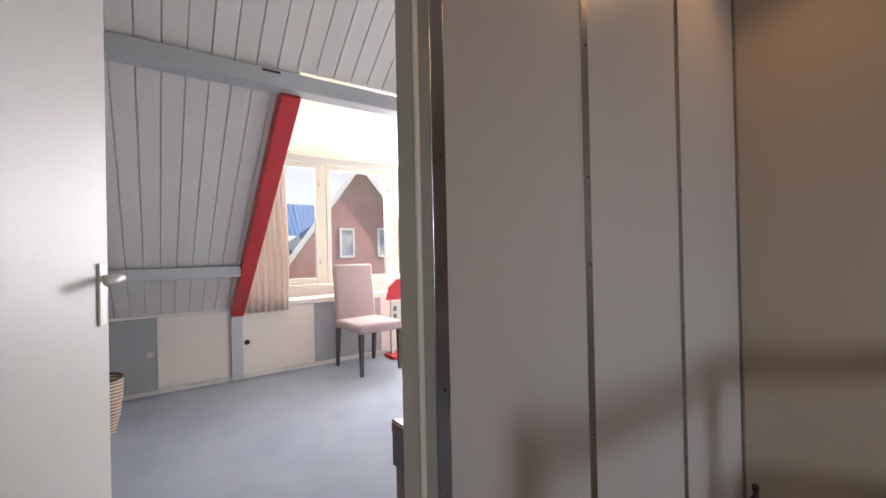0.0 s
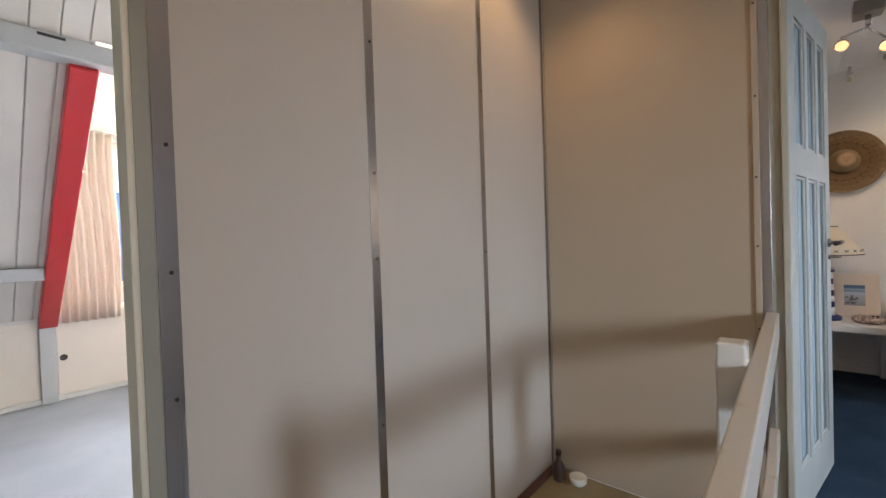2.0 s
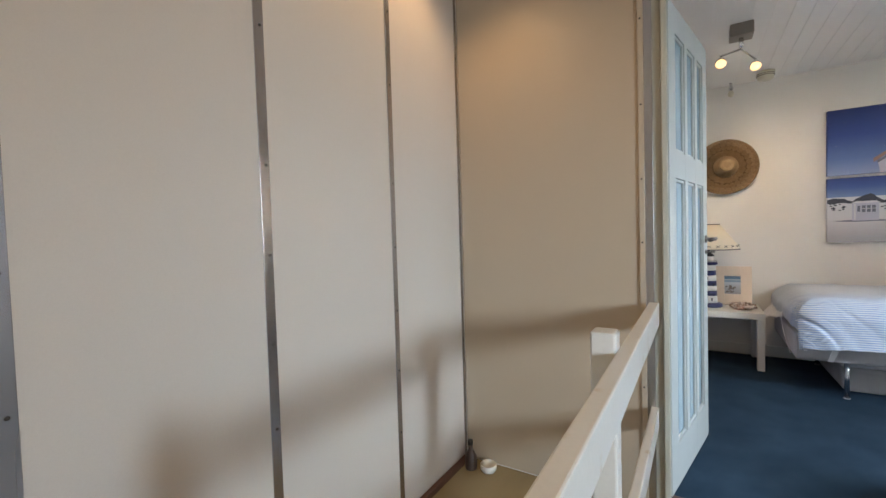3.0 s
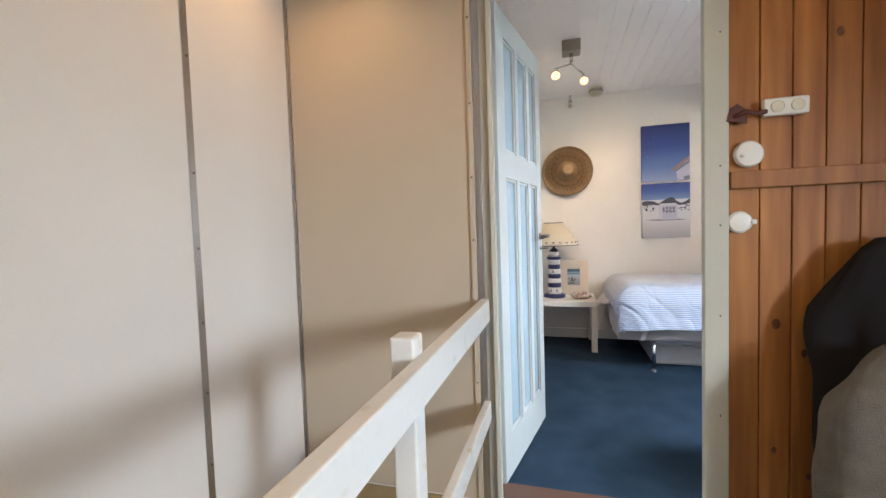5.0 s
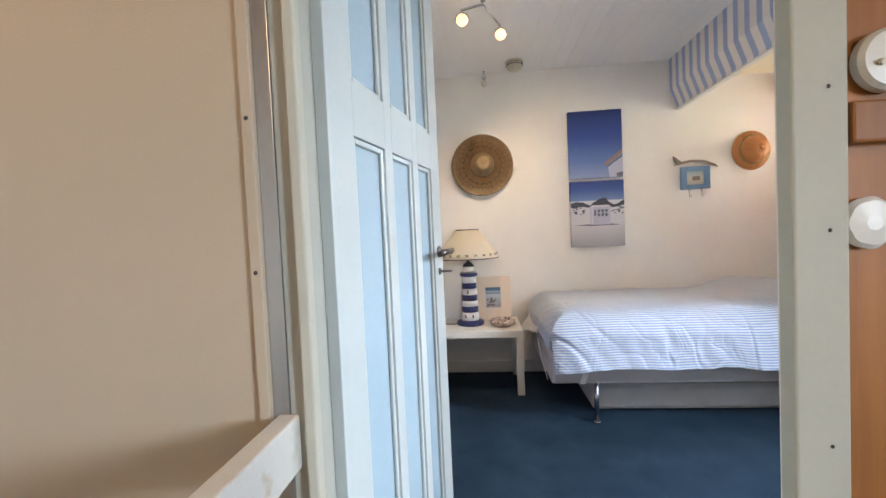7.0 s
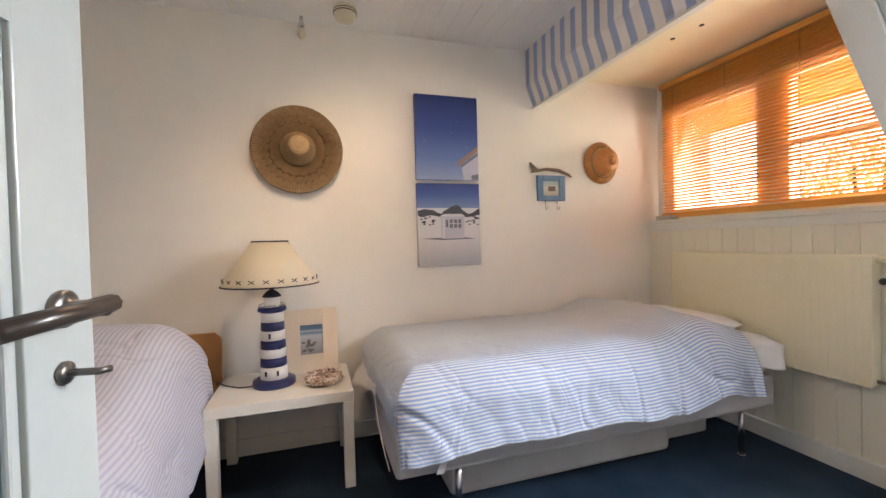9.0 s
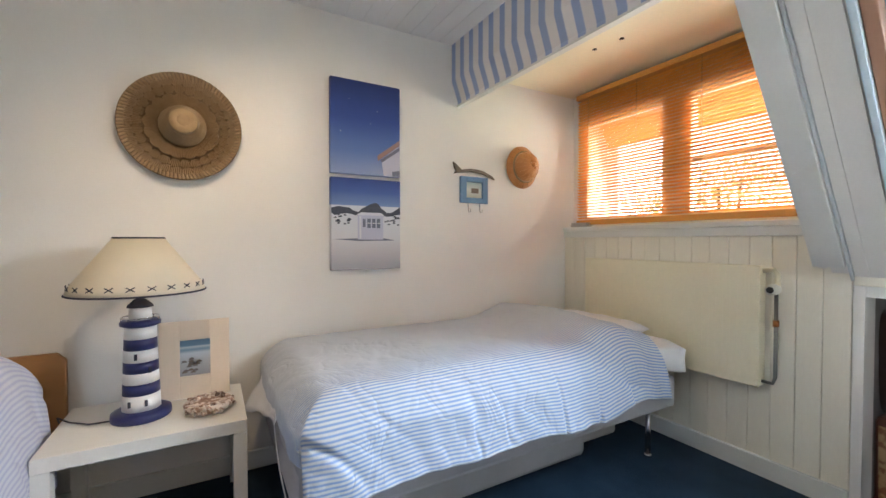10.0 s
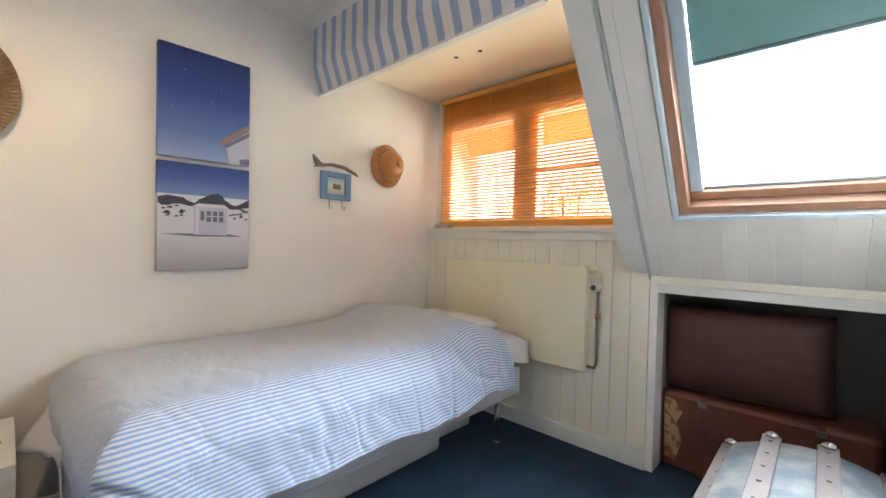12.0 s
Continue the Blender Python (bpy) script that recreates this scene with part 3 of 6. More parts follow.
for z in (0.25, 1.05, 1.8):
    lathe("hinge", [(0.005, -0.045), (0.005, 0.045)], GREYMETAL, bd, "steel hinge knuckle", 10, m=pose(-0.006, 0.022, z))

# ---- landing: things on the pine planks ----
PX = END_X + 0.001
sk = tagged(thing("double_socket", (PX, 1.79, 1.486), 0), "cream double wall socket tied with dark rope", "socket")
box("plate", -0.032, -0.005, -0.062, 0.062, -0.028, 0.028, WHITEPLASTIC, sk, "", 0.006)
for y in (-0.03, 0.025):
    lathe("socket_hole", [(0.019, 0), (0.019, 0.002), (0.016, 0.002)], BEIGEPLASTIC, sk, seg=20, m=pose(-0.0322, y, 0, 0, -90))
rod("rope", [(-0.03, 0.055, -0.012), (-0.035, 0.085, -0.018), (-0.03, 0.11, -0.006), (-0.02, 0.145, -0.02)], 0.008, ROPE, sk, "dark red rope")
plate("fob", [(-0.03, -0.03), (0.03, -0.02), (0.02, 0.02), (0.0, 0.035), (-0.025, 0.015)], 0.012, ROPE, sk, "dark leather fob", pose(-0.025, 0.135, -0.012, 90, 0, 90))
ds = tagged(thing("alarm_disc", (PX, 1.888, 1.343), 0), "round white plastic detector disc on pine planks", "detector")
lathe("body", [(0.043, 0), (0.043, 0.012), (0.038, 0.019), (0.01, 0.021)], WHITEPLASTIC, ds, seg=48, m=pose(-0.004, 0, 0, 0, -90), smooth=False)
lathe("button", [(0.005, 0), (0.004, 0.004)], BEIGEPLASTIC, ds, "", 10, m=pose(-0.025, 0.02, -0.006, 0, -90))
sp = tagged(thing("wall_knob_plate", (PX, 1.912, 1.118), 0), "cream scalloped wall plate with a small knob", "wall plate")
lathe("body", [(0.034, 0), (0.036, 0.006), (0.030, 0.013), (0.01, 0.016)], WHITEPLASTIC, sp, seg=63, m=pose(-0.004, 0, 0, 0, -90), smooth=False)
for v in sp.children[0].data.vertices:
    k_ = 1 + 0.05 * abs(math.cos(3.5 * math.atan2(v.co.z, v.co.y)))
    v.co.y, v.co.z = v.co.y * k_, v.co.z * k_
box("knob", -0.022, -0.004, -0.048, -0.030, -0.008, 0.008, WHITEPLASTIC, sp, "", 0.004)
cb = tagged(thing("cable", (4.25, 1.44, 0)), "pale flex cable hanging in front of pine planks", "cable")
rod("flex", [(0.0, 0, 2.42), (0.005, 0.0, 1.9), (0.0, -0.004, 1.5), (0.01, 0.0, 1.2), (0.0, -0.02, 1.06)], 0.006, WHITEPLASTIC, cb)


def hanging(name, at, width, depth, height, material, seed, label, category, shoulder=0.35):
    """A garment on a peg: folds that widen downwards."""
    t = tagged(thing(name, at), label, category)
    bm = bmesh.new()
    nu, nv = 56, 40
    rings = []
    for j in range(nv + 1):
        v = j / nv
        w = width * (shoulder + (1 - shoulder) * min(1, (v / 0.22)) ** 0.6) * (1 + 0.10 * v)
        ring = []
        for i in range(nu):
            a = i * math.tau / nu
            fold = 1 + 0.10 * math.sin(5 * a + seed + 2.0 * v) * min(1, v * 3) + 0.16 * noise.noise((math.cos(a) * 2.2, math.sin(a) * 2.2, v * 4 + seed))
            x = depth / 2 * math.sin(a) * fold * (0.5 + 0.5 * min(1, v * 4))
            ring.append(bm.verts.new((min(x, depth * 0.49), w / 2 * math.cos(a) * fold, -height * v + 0.025 * noise.noise((math.cos(a) * 3, seed, v * 3)))))
        rings.append(ring)
    for a, b in zip(rings, rings[1:]):
        for k in range(nu):
            bm.faces.new((a[k], a[(k + 1) % nu], b[(k + 1) % nu], b[k]))
    bm.faces.new(rings[0])
    bm.faces.new(rings[-1][::-1])
    bmesh.ops.recalc_face_normals(bm, faces=bm.faces)
    part("cloth", bm, material, t, smooth=True)
    rod("peg", [(depth / 2 + 0.02, 0, -0.03), (0.0, 0, -0.03), (-0.01, 0, 0.0)], 0.008, GREYMETAL, t)
    return t


hanging("black_coat", (4.265, 1.525, 1.055), 0.40, 0.15, 0.90, BLACKCLOTH, 1.3, "black wool coat hanging against pine planks", "coat", 0.34)
hanging("fleece_jacket", (4.10, 1.585, 0.77), 0.40, 0.18, 0.66, FLEECE, 4.1, "grey olive fleece jacket hanging over the coat", "jacket", 0.42)

# bottle and dish in the stairwell corner
bt = tagged(thing("brown_bottle", (4.262, 3.585, -0.004)), "small dark brown glass bottle on stairwell boarding", "bottle")
lathe("body", [(0.027, 0), (0.029, 0.01), (0.029, 0.062), (0.018, 0.085), (0.010, 0.096), (0.010, 0.118)], DARKWOOD, bt)
lathe("cap", [(0.013, 0.118), (0.013, 0.138), (0.009, 0.142)], SCREW, bt, "black cap")
di = tagged(thing("white_dish", (4.28, 3.50, -0.004)), "small round white dish on stairwell boarding", "dish")
lathe("bowl", [(0.028, 0), (0.038, 0.012), (0.040, 0.034), (0.036, 0.038), (0.030, 0.012)], WHITEPLASTIC, di)
structure(box("baseboard_stairwell", 2.745, 4.33, PANEL_Y - 0.028, PANEL_Y - 0.006, -0.004, 0.022, SILLWOOD), "narrow brown skirting along the stairwell boards", "baseboard")
ll = tagged(thing("landing_lamp", (3.98, 3.40, CEIL_Z)), "small warm ceiling spotlight above the stairwell", "lamp")
lathe("base", [(0.05, -0.02), (0.05, 0.0)], WHITEPLASTIC, ll)

lc_ = tagged(thing("ceiling_lamp", (2.35, 2.05, CEIL_Z)), "small round warm white ceiling lamp above the landing", "lamp")
lathe("base", [(0.07, -0.025), (0.075, -0.012), (0.075, 0.0)], WHITEPLASTIC, lc_)
lathe("socket", [(0.018, -0.075), (0.022, -0.06), (0.022, -0.025)], WHITEPLASTIC, lc_)

# ---- bedroom shell ----
structure(box("floor_bedroom", 4.47, 7.1, -0.6, 4.0, -0.12, 0.002, CARPET), "dark petrol-blue bedroom carpet", "floor")
wp = structure(box("wall_picture", 7.0, 7.1, -0.6, 4.0, -0.12, 2.6, WHITE), "smooth white painted bedroom wall hung with pictures", "wall")
structure(box("wall_bedroom_north", 4.47, 7.0, 3.9, 4.0, -0.12, 2.6, WHITE), "plain white bedroom wall", "wall")
structure(box("wall_bedroom_west", 4.475, 4.50, 2.83, 3.9, -0.12, 2.6, WHITE), "plain white bedroom wall beside the doorway", "wall")
structure(box("wall_bedroom_door_side", 4.475, 4.50, -0.1, 1.928, -0.12, 2.6, WHITE), "plain white bedroom wall beside the doorway", "wall")
# ceiling boards, one mesh
bm = bmesh.new()
cube(bm, 4.47, 7.0, 0.985, 3.9, ROOM_CEIL + 0.005, ROOM_CEIL + 0.08)
y = 0.99
while y < 3.88:
    cube(bm, 4.47, 7.0, y, min(y + 0.0955, 3.9), ROOM_CEIL, ROOM_CEIL + 0.011)
    y += 0.098
structure(part("ceiling_bedroom", bm, CEIL), "white painted tongue-and-groove bedroom ceiling", "ceiling")
structure(box("ceiling_dormer", 5.52, 7.0, -0.09, 0.93, 2.215, 2.26, CREAM_CEIL), "glossy cream dormer ceiling", "ceiling")
for x, y in ((6.205, 0.414), (6.36, 0.44)):
    lathe("ceiling_hole_plug", [(0.013, 0), (0.011, 0.003)], SCREW, structure(thing("ceiling_plug", (x, y, 2.2115)), "small dark plug in the dormer ceiling", "plug"), seg=14)
# striped pelmet across the dormer opening
pm = structure(thing("pelmet", (5.50, 0.93, 0)), "blue and white striped pelmet across the dormer opening", "pelmet")
bm = bmesh.new()
prof = [(0.065, 2.368), (0.065, 2.14), (0.022, 2.02), (0.022, 2.0), (-0.005, 2.0), (-0.005, 2.368)]
vs = [[bm.verts.new((x, a, b)) for a, b in prof] for x in (0.0, 1.499)]
n_ = len(prof)
for k in range(n_):
    bm.faces.new((vs[0][k], vs[0][(k + 1) % n_], vs[1][(k + 1) % n_], vs[1][k]))
bm.faces.new(vs[0])
bm.faces.new(vs[1][::-1])
bmesh.ops.recalc_face_normals(bm, faces=bm.faces)
part("board", bm, PELMET, pm)
box("edging", 0.0, 1.499, -0.008, 0.028, 1.988, 2.0, TRIM, pm, "white edging strip", 0.002)

# dormer cheek and window wall
structure(plate("wall_dormer_cheek", [(-0.09, 0.90), (0.94, 2.30), (-0.09, 2.30)], 0.03, WHITE, m=Matrix(((0, 0, 1, 5.485), (1, 0, 0, 0), (0, 1, 0, 0), (0, 0, 0, 1)))), "white dormer cheek wall", "wall")
ww = structure(boxes("wall_window", [(5.40, 7.0, -0.12, -0.014, -0.12, 1.17), (5.40, 5.52, -0.2, -0.09, 1.17, 2.3), (6.955, 7.0, -0.2, -0.09, 1.24, 2.3), (5.52, 6.955, -0.2, -0.09, 2.20, 2.3), (5.365, 5.40, -0.12, 0.003, 0, 1.0)], WHITE), "cream panelled wall under the dormer window", "wall")
x = 5.404
while x < 6.99:
    x1 = min(x + 0.094, 6.999)
    box("plank", x, x1 - 0.0015, -0.0135, 0.0, 0.0, 1.17, CREAMBOARD, ww, bevel=0.0035)
    x += 0.094
structure(box("baseboard_window", 5.40, 6.98, 0.001, 0.020, 0.002, 0.095, TRIM, bevel=0.004), "white painted skirting board", "baseboard")
structure(box("baseboard_picture", 6.982, 6.999, 0.022, 3.9, 0.002, 0.095, TRIM, bevel=0.004), "white painted skirting board", "baseboard")
sl = structure(thing("sill_window"), "white painted window sill board", "sill")
box("board", 5.52, 6.998, -0.085, 0.022, 1.212, 1.240, TRIM, sl, "", 0.004)
box("apron", 5.52, 6.998, -0.012, 0.012, 1.165, 1.211, TRIM, sl, "", 0.003)
w1 = structure(thing("window_1"), "ivory painted double casement dormer window", "window")
boxes("window_frame", [(5.52, 5.60, -0.17, -0.10, 1.24, 2.20), (6.88, 6.955, -0.17, -0.10, 1.24, 2.20), (6.13, 6.30, -0.17, -0.10, 1.24, 2.20), (5.60, 6.13, -0.17, -0.10, 1.24, 1.31), (5.60, 6.13, -0.17, -0.10, 1.97, 2.20), (6.30, 6.88, -0.17, -0.10, 1.24, 1.31), (6.30, 6.88, -0.17, -0.10, 1.97, 2.20), (5.60, 6.13, -0.15, -0.11, 1.60, 1.63)], WINFRAME, w1)
for x0, x1 in ((5.60, 6.13), (6.30, 6.88)):
    g = box("pane", x0, x1, -0.138, -0.134, 1.31, 1.97, GLASS, w1)
    g.visible_shadow = False
# made-up canvas outside that turns light behind the blind's top orange
aw = tagged(thing("awning", (5.52, -0.21, 0)), "unseen orange canvas added to tint light behind the blind", "awning")
plate("canvas", [(0.0, 0.0), (1.42, 0.0), (1.42, 0.36), (0.0, 0.36)], 0.004, GLOWCLOTH, aw, "", pose(0, -0.20, 1.86, 60))
# wooden venetian blind
vb = tagged(thing("venetian_blind", (5.52, -0.055, 0)), "honey-coloured wooden venetian blind lowered over dormer window", "blind")
box("headrail", 0.0, 1.40, -0.03, 0.03, 2.165, 2.20, BLINDRAIL, vb, "", 0.003)
box("bottom_rail", 0.0, 1.40, -0.022, 0.022, 1.256, 1.290, BLINDRAIL, vb, "", 0.003)
slat = cube(bmesh.new(), 0.0, 1.40, -0.0125, 0.0125, -0.0013, 0.0013)
first = part("slat", slat, BLIND, vb)
first.matrix_basis = pose(0, 0, 1.305, 17)
z = 1.305 + 0.0205
while z < 2.16:
    o = new("slat", first.data)
    o.parent = vb
    o.matrix_basis = pose(0, 0, z, 17 + random.uniform(-2, 2))
    z += 0.0205
for x in (0.10, 0.52, 0.92, 1.30):
    rod("cord", [(x, 0.014, 2.17), (x, 0.014, 1.29)], 0.0018, CORD, vb, seg=6)
rod("wand", [(0.0, 0.03, 2.16), (0.03, 0.05, 1.5), (0.03, 0.05, 1.0)], 0.003, CORD, vb, seg=6)
pp = tagged(thing("paper_stack", (6.86, -0.02, 1.241)), "small untidy stack of papers on window sill", "papers")
for k in range(4):
    box("sheet", -0.07, 0.07, -0.03, 0.03, 0.008 * k, 0.008 * k + 0.006, PAPER, pp, m=pose(0, 0, 0, 0, 0, random.uniform(-10, 10)))

# sloping roof right of the dormer, with rooflight opening
def slope_m(x, y):
    """A frame lying on the bedroom slope: x along the room, y up the slope, z into the room."""
    n = math.hypot(1.0, SLOPE)
    return Matrix(((1, 0, 0, x), (0, 1 / n, SLOPE / n, y), (0, SLOPE / n, -1 / n, roof_z(y)), (0, 0, 0, 1)))


SM = slope_m(4.47, 0.0)
SKX0, SKX1, SKV0, SKV1 = 0.03, 0.765, 0.365, 1.60   # rooflight opening on the slope
rs = structure(boxes("wall_slope", [(0, 1.0, 0.0, SKV0, -0.10, -0.014), (SKX1, 1.0, SKV0, 1.72, -0.10, -0.014), (0, SKX0, SKV0, 1.72, -0.10, -0.014), (SKX0, SKX1, SKV1, 1.72, -0.10, -0.014)], WHITE), "white boarded sloping roof wall round the rooflight", "wall")
rs.matrix_basis = SM
x = 0.0
while x < 0.92:
    x1 = min(x + 0.088, 0.925)
    for v0, v1 in (((0.0, SKV0), (SKV1, 1.72)) if x > SKX0 - 0.05 and x1 < SKX1 + 0.06 else ((0.0, 1.72),)):
        box("plank", x, x1 - 0.0008, v0, v1, -0.0135, 0.0, BOARD, rs, bevel=0.0016)
    x += 0.088
dt = structure(thing("trim_dormer"), "white sloping board along the dormer edge", "trim")
dt.matrix_basis = SM
box("board", 0.940, 1.045, 0.075, 1.72, -0.06, 0.022, TRIM, dt, "", 0.003)
box("fillet", 0.926, 0.937, 0.0, 1.72, -0.02, 0.010, GREYTRIM, dt, "", 0.002)
sw = structure(thing("window_2"), "wooden rooflight with grey sash and teal roller blind", "rooflight")
sw.matrix_basis = SM
a, b, c, d = SKX0, SKX1, SKV0, SKV1
boxes("lining", [(a - 0.02, a, c - 0.02, d, -0.10, 0.006), (b, b + 0.02, c - 0.02, d, -0.10, 0.006), (a, b, c - 0.02, c, -0.10, 0.006), (a, b, d, d + 0.02, -0.10, 0.006)], SKYLINING, sw, "pale blue reveal lining", 0.002)
boxes("window_frame", [(a + 0.001, a + 0.04, c + 0.001, d, -0.13, -0.012), (b - 0.04, b - 0.001, c + 0.001, d, -0.13, -0.012), (a + 0.04, b - 0.04, c + 0.001, c + 0.038, -0.13, -0.014), (a + 0.04, b - 0.04, d - 0.05, d - 0.001, -0.13, -0.045)], SKYWOOD, sw, "reddish pine rooflight frame", 0.004)
box("sash_rail", a + 0.041, b - 0.041, c + 0.041, c + 0.080, -0.135, -0.062, SKYWOOD, sw, "reddish pine lower sash rail", 0.006)
boxes("sash", [(a + 0.041, a + 0.09, c + 0.081, d - 0.05, -0.14, -0.065), (b - 0.09, b - 0.041, c + 0.081, d - 0.05, -0.14, -0.065), (a + 0.09, b - 0.09, c + 0.081, c + 0.094, -0.14, -0.085), (a + 0.09, b - 0.09, d - 0.10, d - 0.05, -0.14, -0.065)], SKYGREY, sw, "grey-blue sash", 0.004)
g = box("pane", a + 0.09, b - 0.09, c + 0.085, d - 0.10, -0.125, -0.120, GLASS, sw)
g.visible_shadow = False
box("roller_blind", a + 0.092, b - 0.092, 0.965, d - 0.10, -0.100, -0.096, TEAL, sw, "teal roller blind, partly drawn")
lathe("blind_bar", [(0.008, 0), (0.008, b - a - 0.19)], TEAL, sw, "", 12, m=pose(a + 0.095, 0.965, -0.098, 0, 90))
# knee wall with storage niche
kn = structure(boxes("wall_knee", [(4.50, 5.365, -0.12, 0.0, 0.912, 0.955)], TRIM), "white knee wall with an open storage niche", "wall")

box("fascia", 4.50, 5.398, -0.05, 0.010, 0.956, 1.020, CREAMBOARD, kn, "cream fascia board", 0.004)
boxes("niche_lining", [(4.50, 5.365, -0.60, -0.55, 0, 1.0), (5.3655, 5.3995, -0.60, -0.121, 0, 1.0), (4.50, 5.365, -0.55, -0.121, 0.95, 0.99), (4.476, 4.4995, -0.6, -0.101, 0, 1.0)], NICHE, kn, "niche lining coloured dark for its shade")

# ---- radiator ----
rd = tagged(thing("radiator", (5.71, 0.0, 0.44)), "cream enamelled panel radiator mounted under the window", "radiator")
box("panel", 0.0, 1.04, 0.045, 0.062, 0.0, 0.585, RADIATOR, rd, "", 0.006)
x = 0.035
while x < 1.02:
    box("rib", x, x + 0.024, 0.060, 0.0629, 0.035, 0.555, RADIATOR, rd, bevel=0.0018)
    x += 0.0335
box("top_grille", 0.005, 1.035, 0.006, 0.0445, 0.555, 0.583, RADIATOR, rd, "", 0.003)
box("side_plate", -0.003, 0.006, 0.004, 0.066, 0.01, 0.575, RADIATOR, rd, "", 0.002)
for x in (0.2, 0.85):
    box("bracket", x, x + 0.03, 0.002, 0.045, 0.1, 0.45, RADIATOR, rd)
rod("pipe", [(-0.003, 0.03, 0.56), (-0.045, 0.03, 0.565), (-0.06, 0.03, 0.545), (-0.06, 0.03, 0.48)], 0.012, RADIATOR, rd, "cream pipe bend")
rod("pipe", [(-0.055, 0.03, 0.48), (-0.055, 0.028, 0.06), (-0.045, 0.028, 0.03), (-0.003, 0.03, 0.03)], 0.008, GREYMETAL, rd, "thin return pipe")
v_ = lathe("valve", [(0.022, 0), (0.025, 0.012), (0.025, 0.05), (0.019, 0.058)], WHITEPLASTIC, rd, "white thermostat knob", 20, m=pose(-0.055, 0.035, 0.475, -90))
lathe("valve_cap", [(0.015, 0.058), (0.014, 0.062)], SCREW, v_, "dark centre cap", 16, m=pose(-0.055, 0.035, 0.475, -90))
lathe("collar", [(0.012, 0), (0.012, 0.03)], PINE, rd, "copper collar", 12, m=pose(-0.055, 0.028, 0.30))


# ---- beds ----
def cloth(name, w, l, drop, hem, foot, z0, hump, material, parent, seed, m, peak=0.30, spread=0.20):
    """A duvet: w across to the open side, l along; hangs over the open side and the foot. Own x: from wall to open side; y: head to foot."""
    bm = bmesh.new()
    uv = bm.loops.layers.uv.new("UVMap")
    nu, nv = 160, 300
    S, T = w + drop, l + foot
    pts = {}
    R = 0.13

    def bend(q, edge):
        """Along, down: for a strip of cloth q long that turns over an edge."""
        if q <= edge - R:
            return q, 0.0
        ang = (q - (edge - R)) / R
        if ang < math.pi / 2:
            return edge - R + R * math.sin(ang), R * (1 - math.cos(ang))
        return edge, R + (q - (edge - R) - R * math.pi / 2)

    for i in range(nu + 1):
        for j in range(nv + 1):
            s, t = S * i / nu, T * j / nv
            x, dx = bend(s, w)
            y, dy = bend(t, l)
            crown = 0.030 * math.sin(math.pi * min(1, s / w)) * math.sin(math.pi * min(1, 0.05 + t / l))
            hp = hump * math.exp(-((t - peak) / spread) ** 2) * max(0.0, math.cos(0.9 * (s / w - 0.45)))
            k = min(1.0, dx / 0.12)
            crease = 1 - abs(noise.noise((s * 6, t * 7, seed + 8)))
            wr = 0.005 * noise.noise((s * 5, t * 3, seed)) + 0.0035 * noise.noise((s * 13, t * 11, seed + 5)) - 0.006 * max(0.0, crease - 0.88) / 0.12 * max(0.0, noise.noise((s * 3, t * 3, seed + 1)))
            fo = (0.026 * noise.noise((t * 4, s * 2, seed + 9)) + 0.010 * noise.noise((t * 12 + s * 6, s * 5, seed + 4))) * k * min(1, dx / 0.2)
            cut = (0.022 * noise.noise((t * 2.2, 3.3, seed)) + 0.005 * noise.noise((t * 7, 1.3, seed))) * (dx / max(drop, 0.01))
            rid = max(0.0, 1 - abs(noise.noise((t * 4.2 + 0.5 * s, s * 1.6, seed + 3))) / 0.09) * max(0.0, 0.3 + noise.noise((t * 2.1, s * 2.3, seed + 11)))
            rid2 = max(0.0, 1 - abs(noise.noise((t * 5 - 3 * s, s * 5 + t, seed + 6))) / 0.08) * max(0.0, noise.noise((t * 3, s * 3, seed + 13)))
            fo -= 0.024 * rid * k
            wr -= 0.009 * rid2
            drape = max(0.0, 1 - abs(noise.noise((t * 3.2 + s * 2.6, s * 2.2 - t * 1.1, seed + 21))) / 0.10) * max(0.0, 0.35 + noise.noise((t * 1.7, s * 2.9, seed + 17)))
            fo -= (0.012 * rid2 + 0.020 * drape) * k
            wr -= 0.006 * drape
            both = min(dx, dy)
            zz = z0 + crown + hp - max(dx, dy) - 0.12 * both + wr * (1 if dx < 0.02 else 0.5) + cut
            pts[i, j] = bm.verts.new((x + fo + 0.05 * k * (dx / max(drop, .01)) - 0.25 * both, y + 0.03 * min(1, dy / 0.1) + 0.012 * noise.noise((s * 6, t * 4, seed + 2)) * min(1, dy * 20) - 0.25 * both, zz))
    for i in range(nu):
        for j in range(nv):
            f = bm.faces.new((pts[i, j], pts[i + 1, j], pts[i + 1, j + 1], pts[i, j + 1]))
            for lp, (a_, b_) in zip(f.loops, ((i, j), (i + 1, j), (i + 1, j + 1), (i, j + 1))):
                lp[uv].uv = (T * b_ / nv, S * a_ / nu)
    bm.transform(m)
    bmesh.ops.recalc_face_normals(bm, faces=bm.faces)
    ob = part(name, bm, material, parent, smooth=True)
    so = ob.modifiers.new("thick", "SOLIDIFY")
    so.thickness, so.offset = 0.016, -1
    return ob


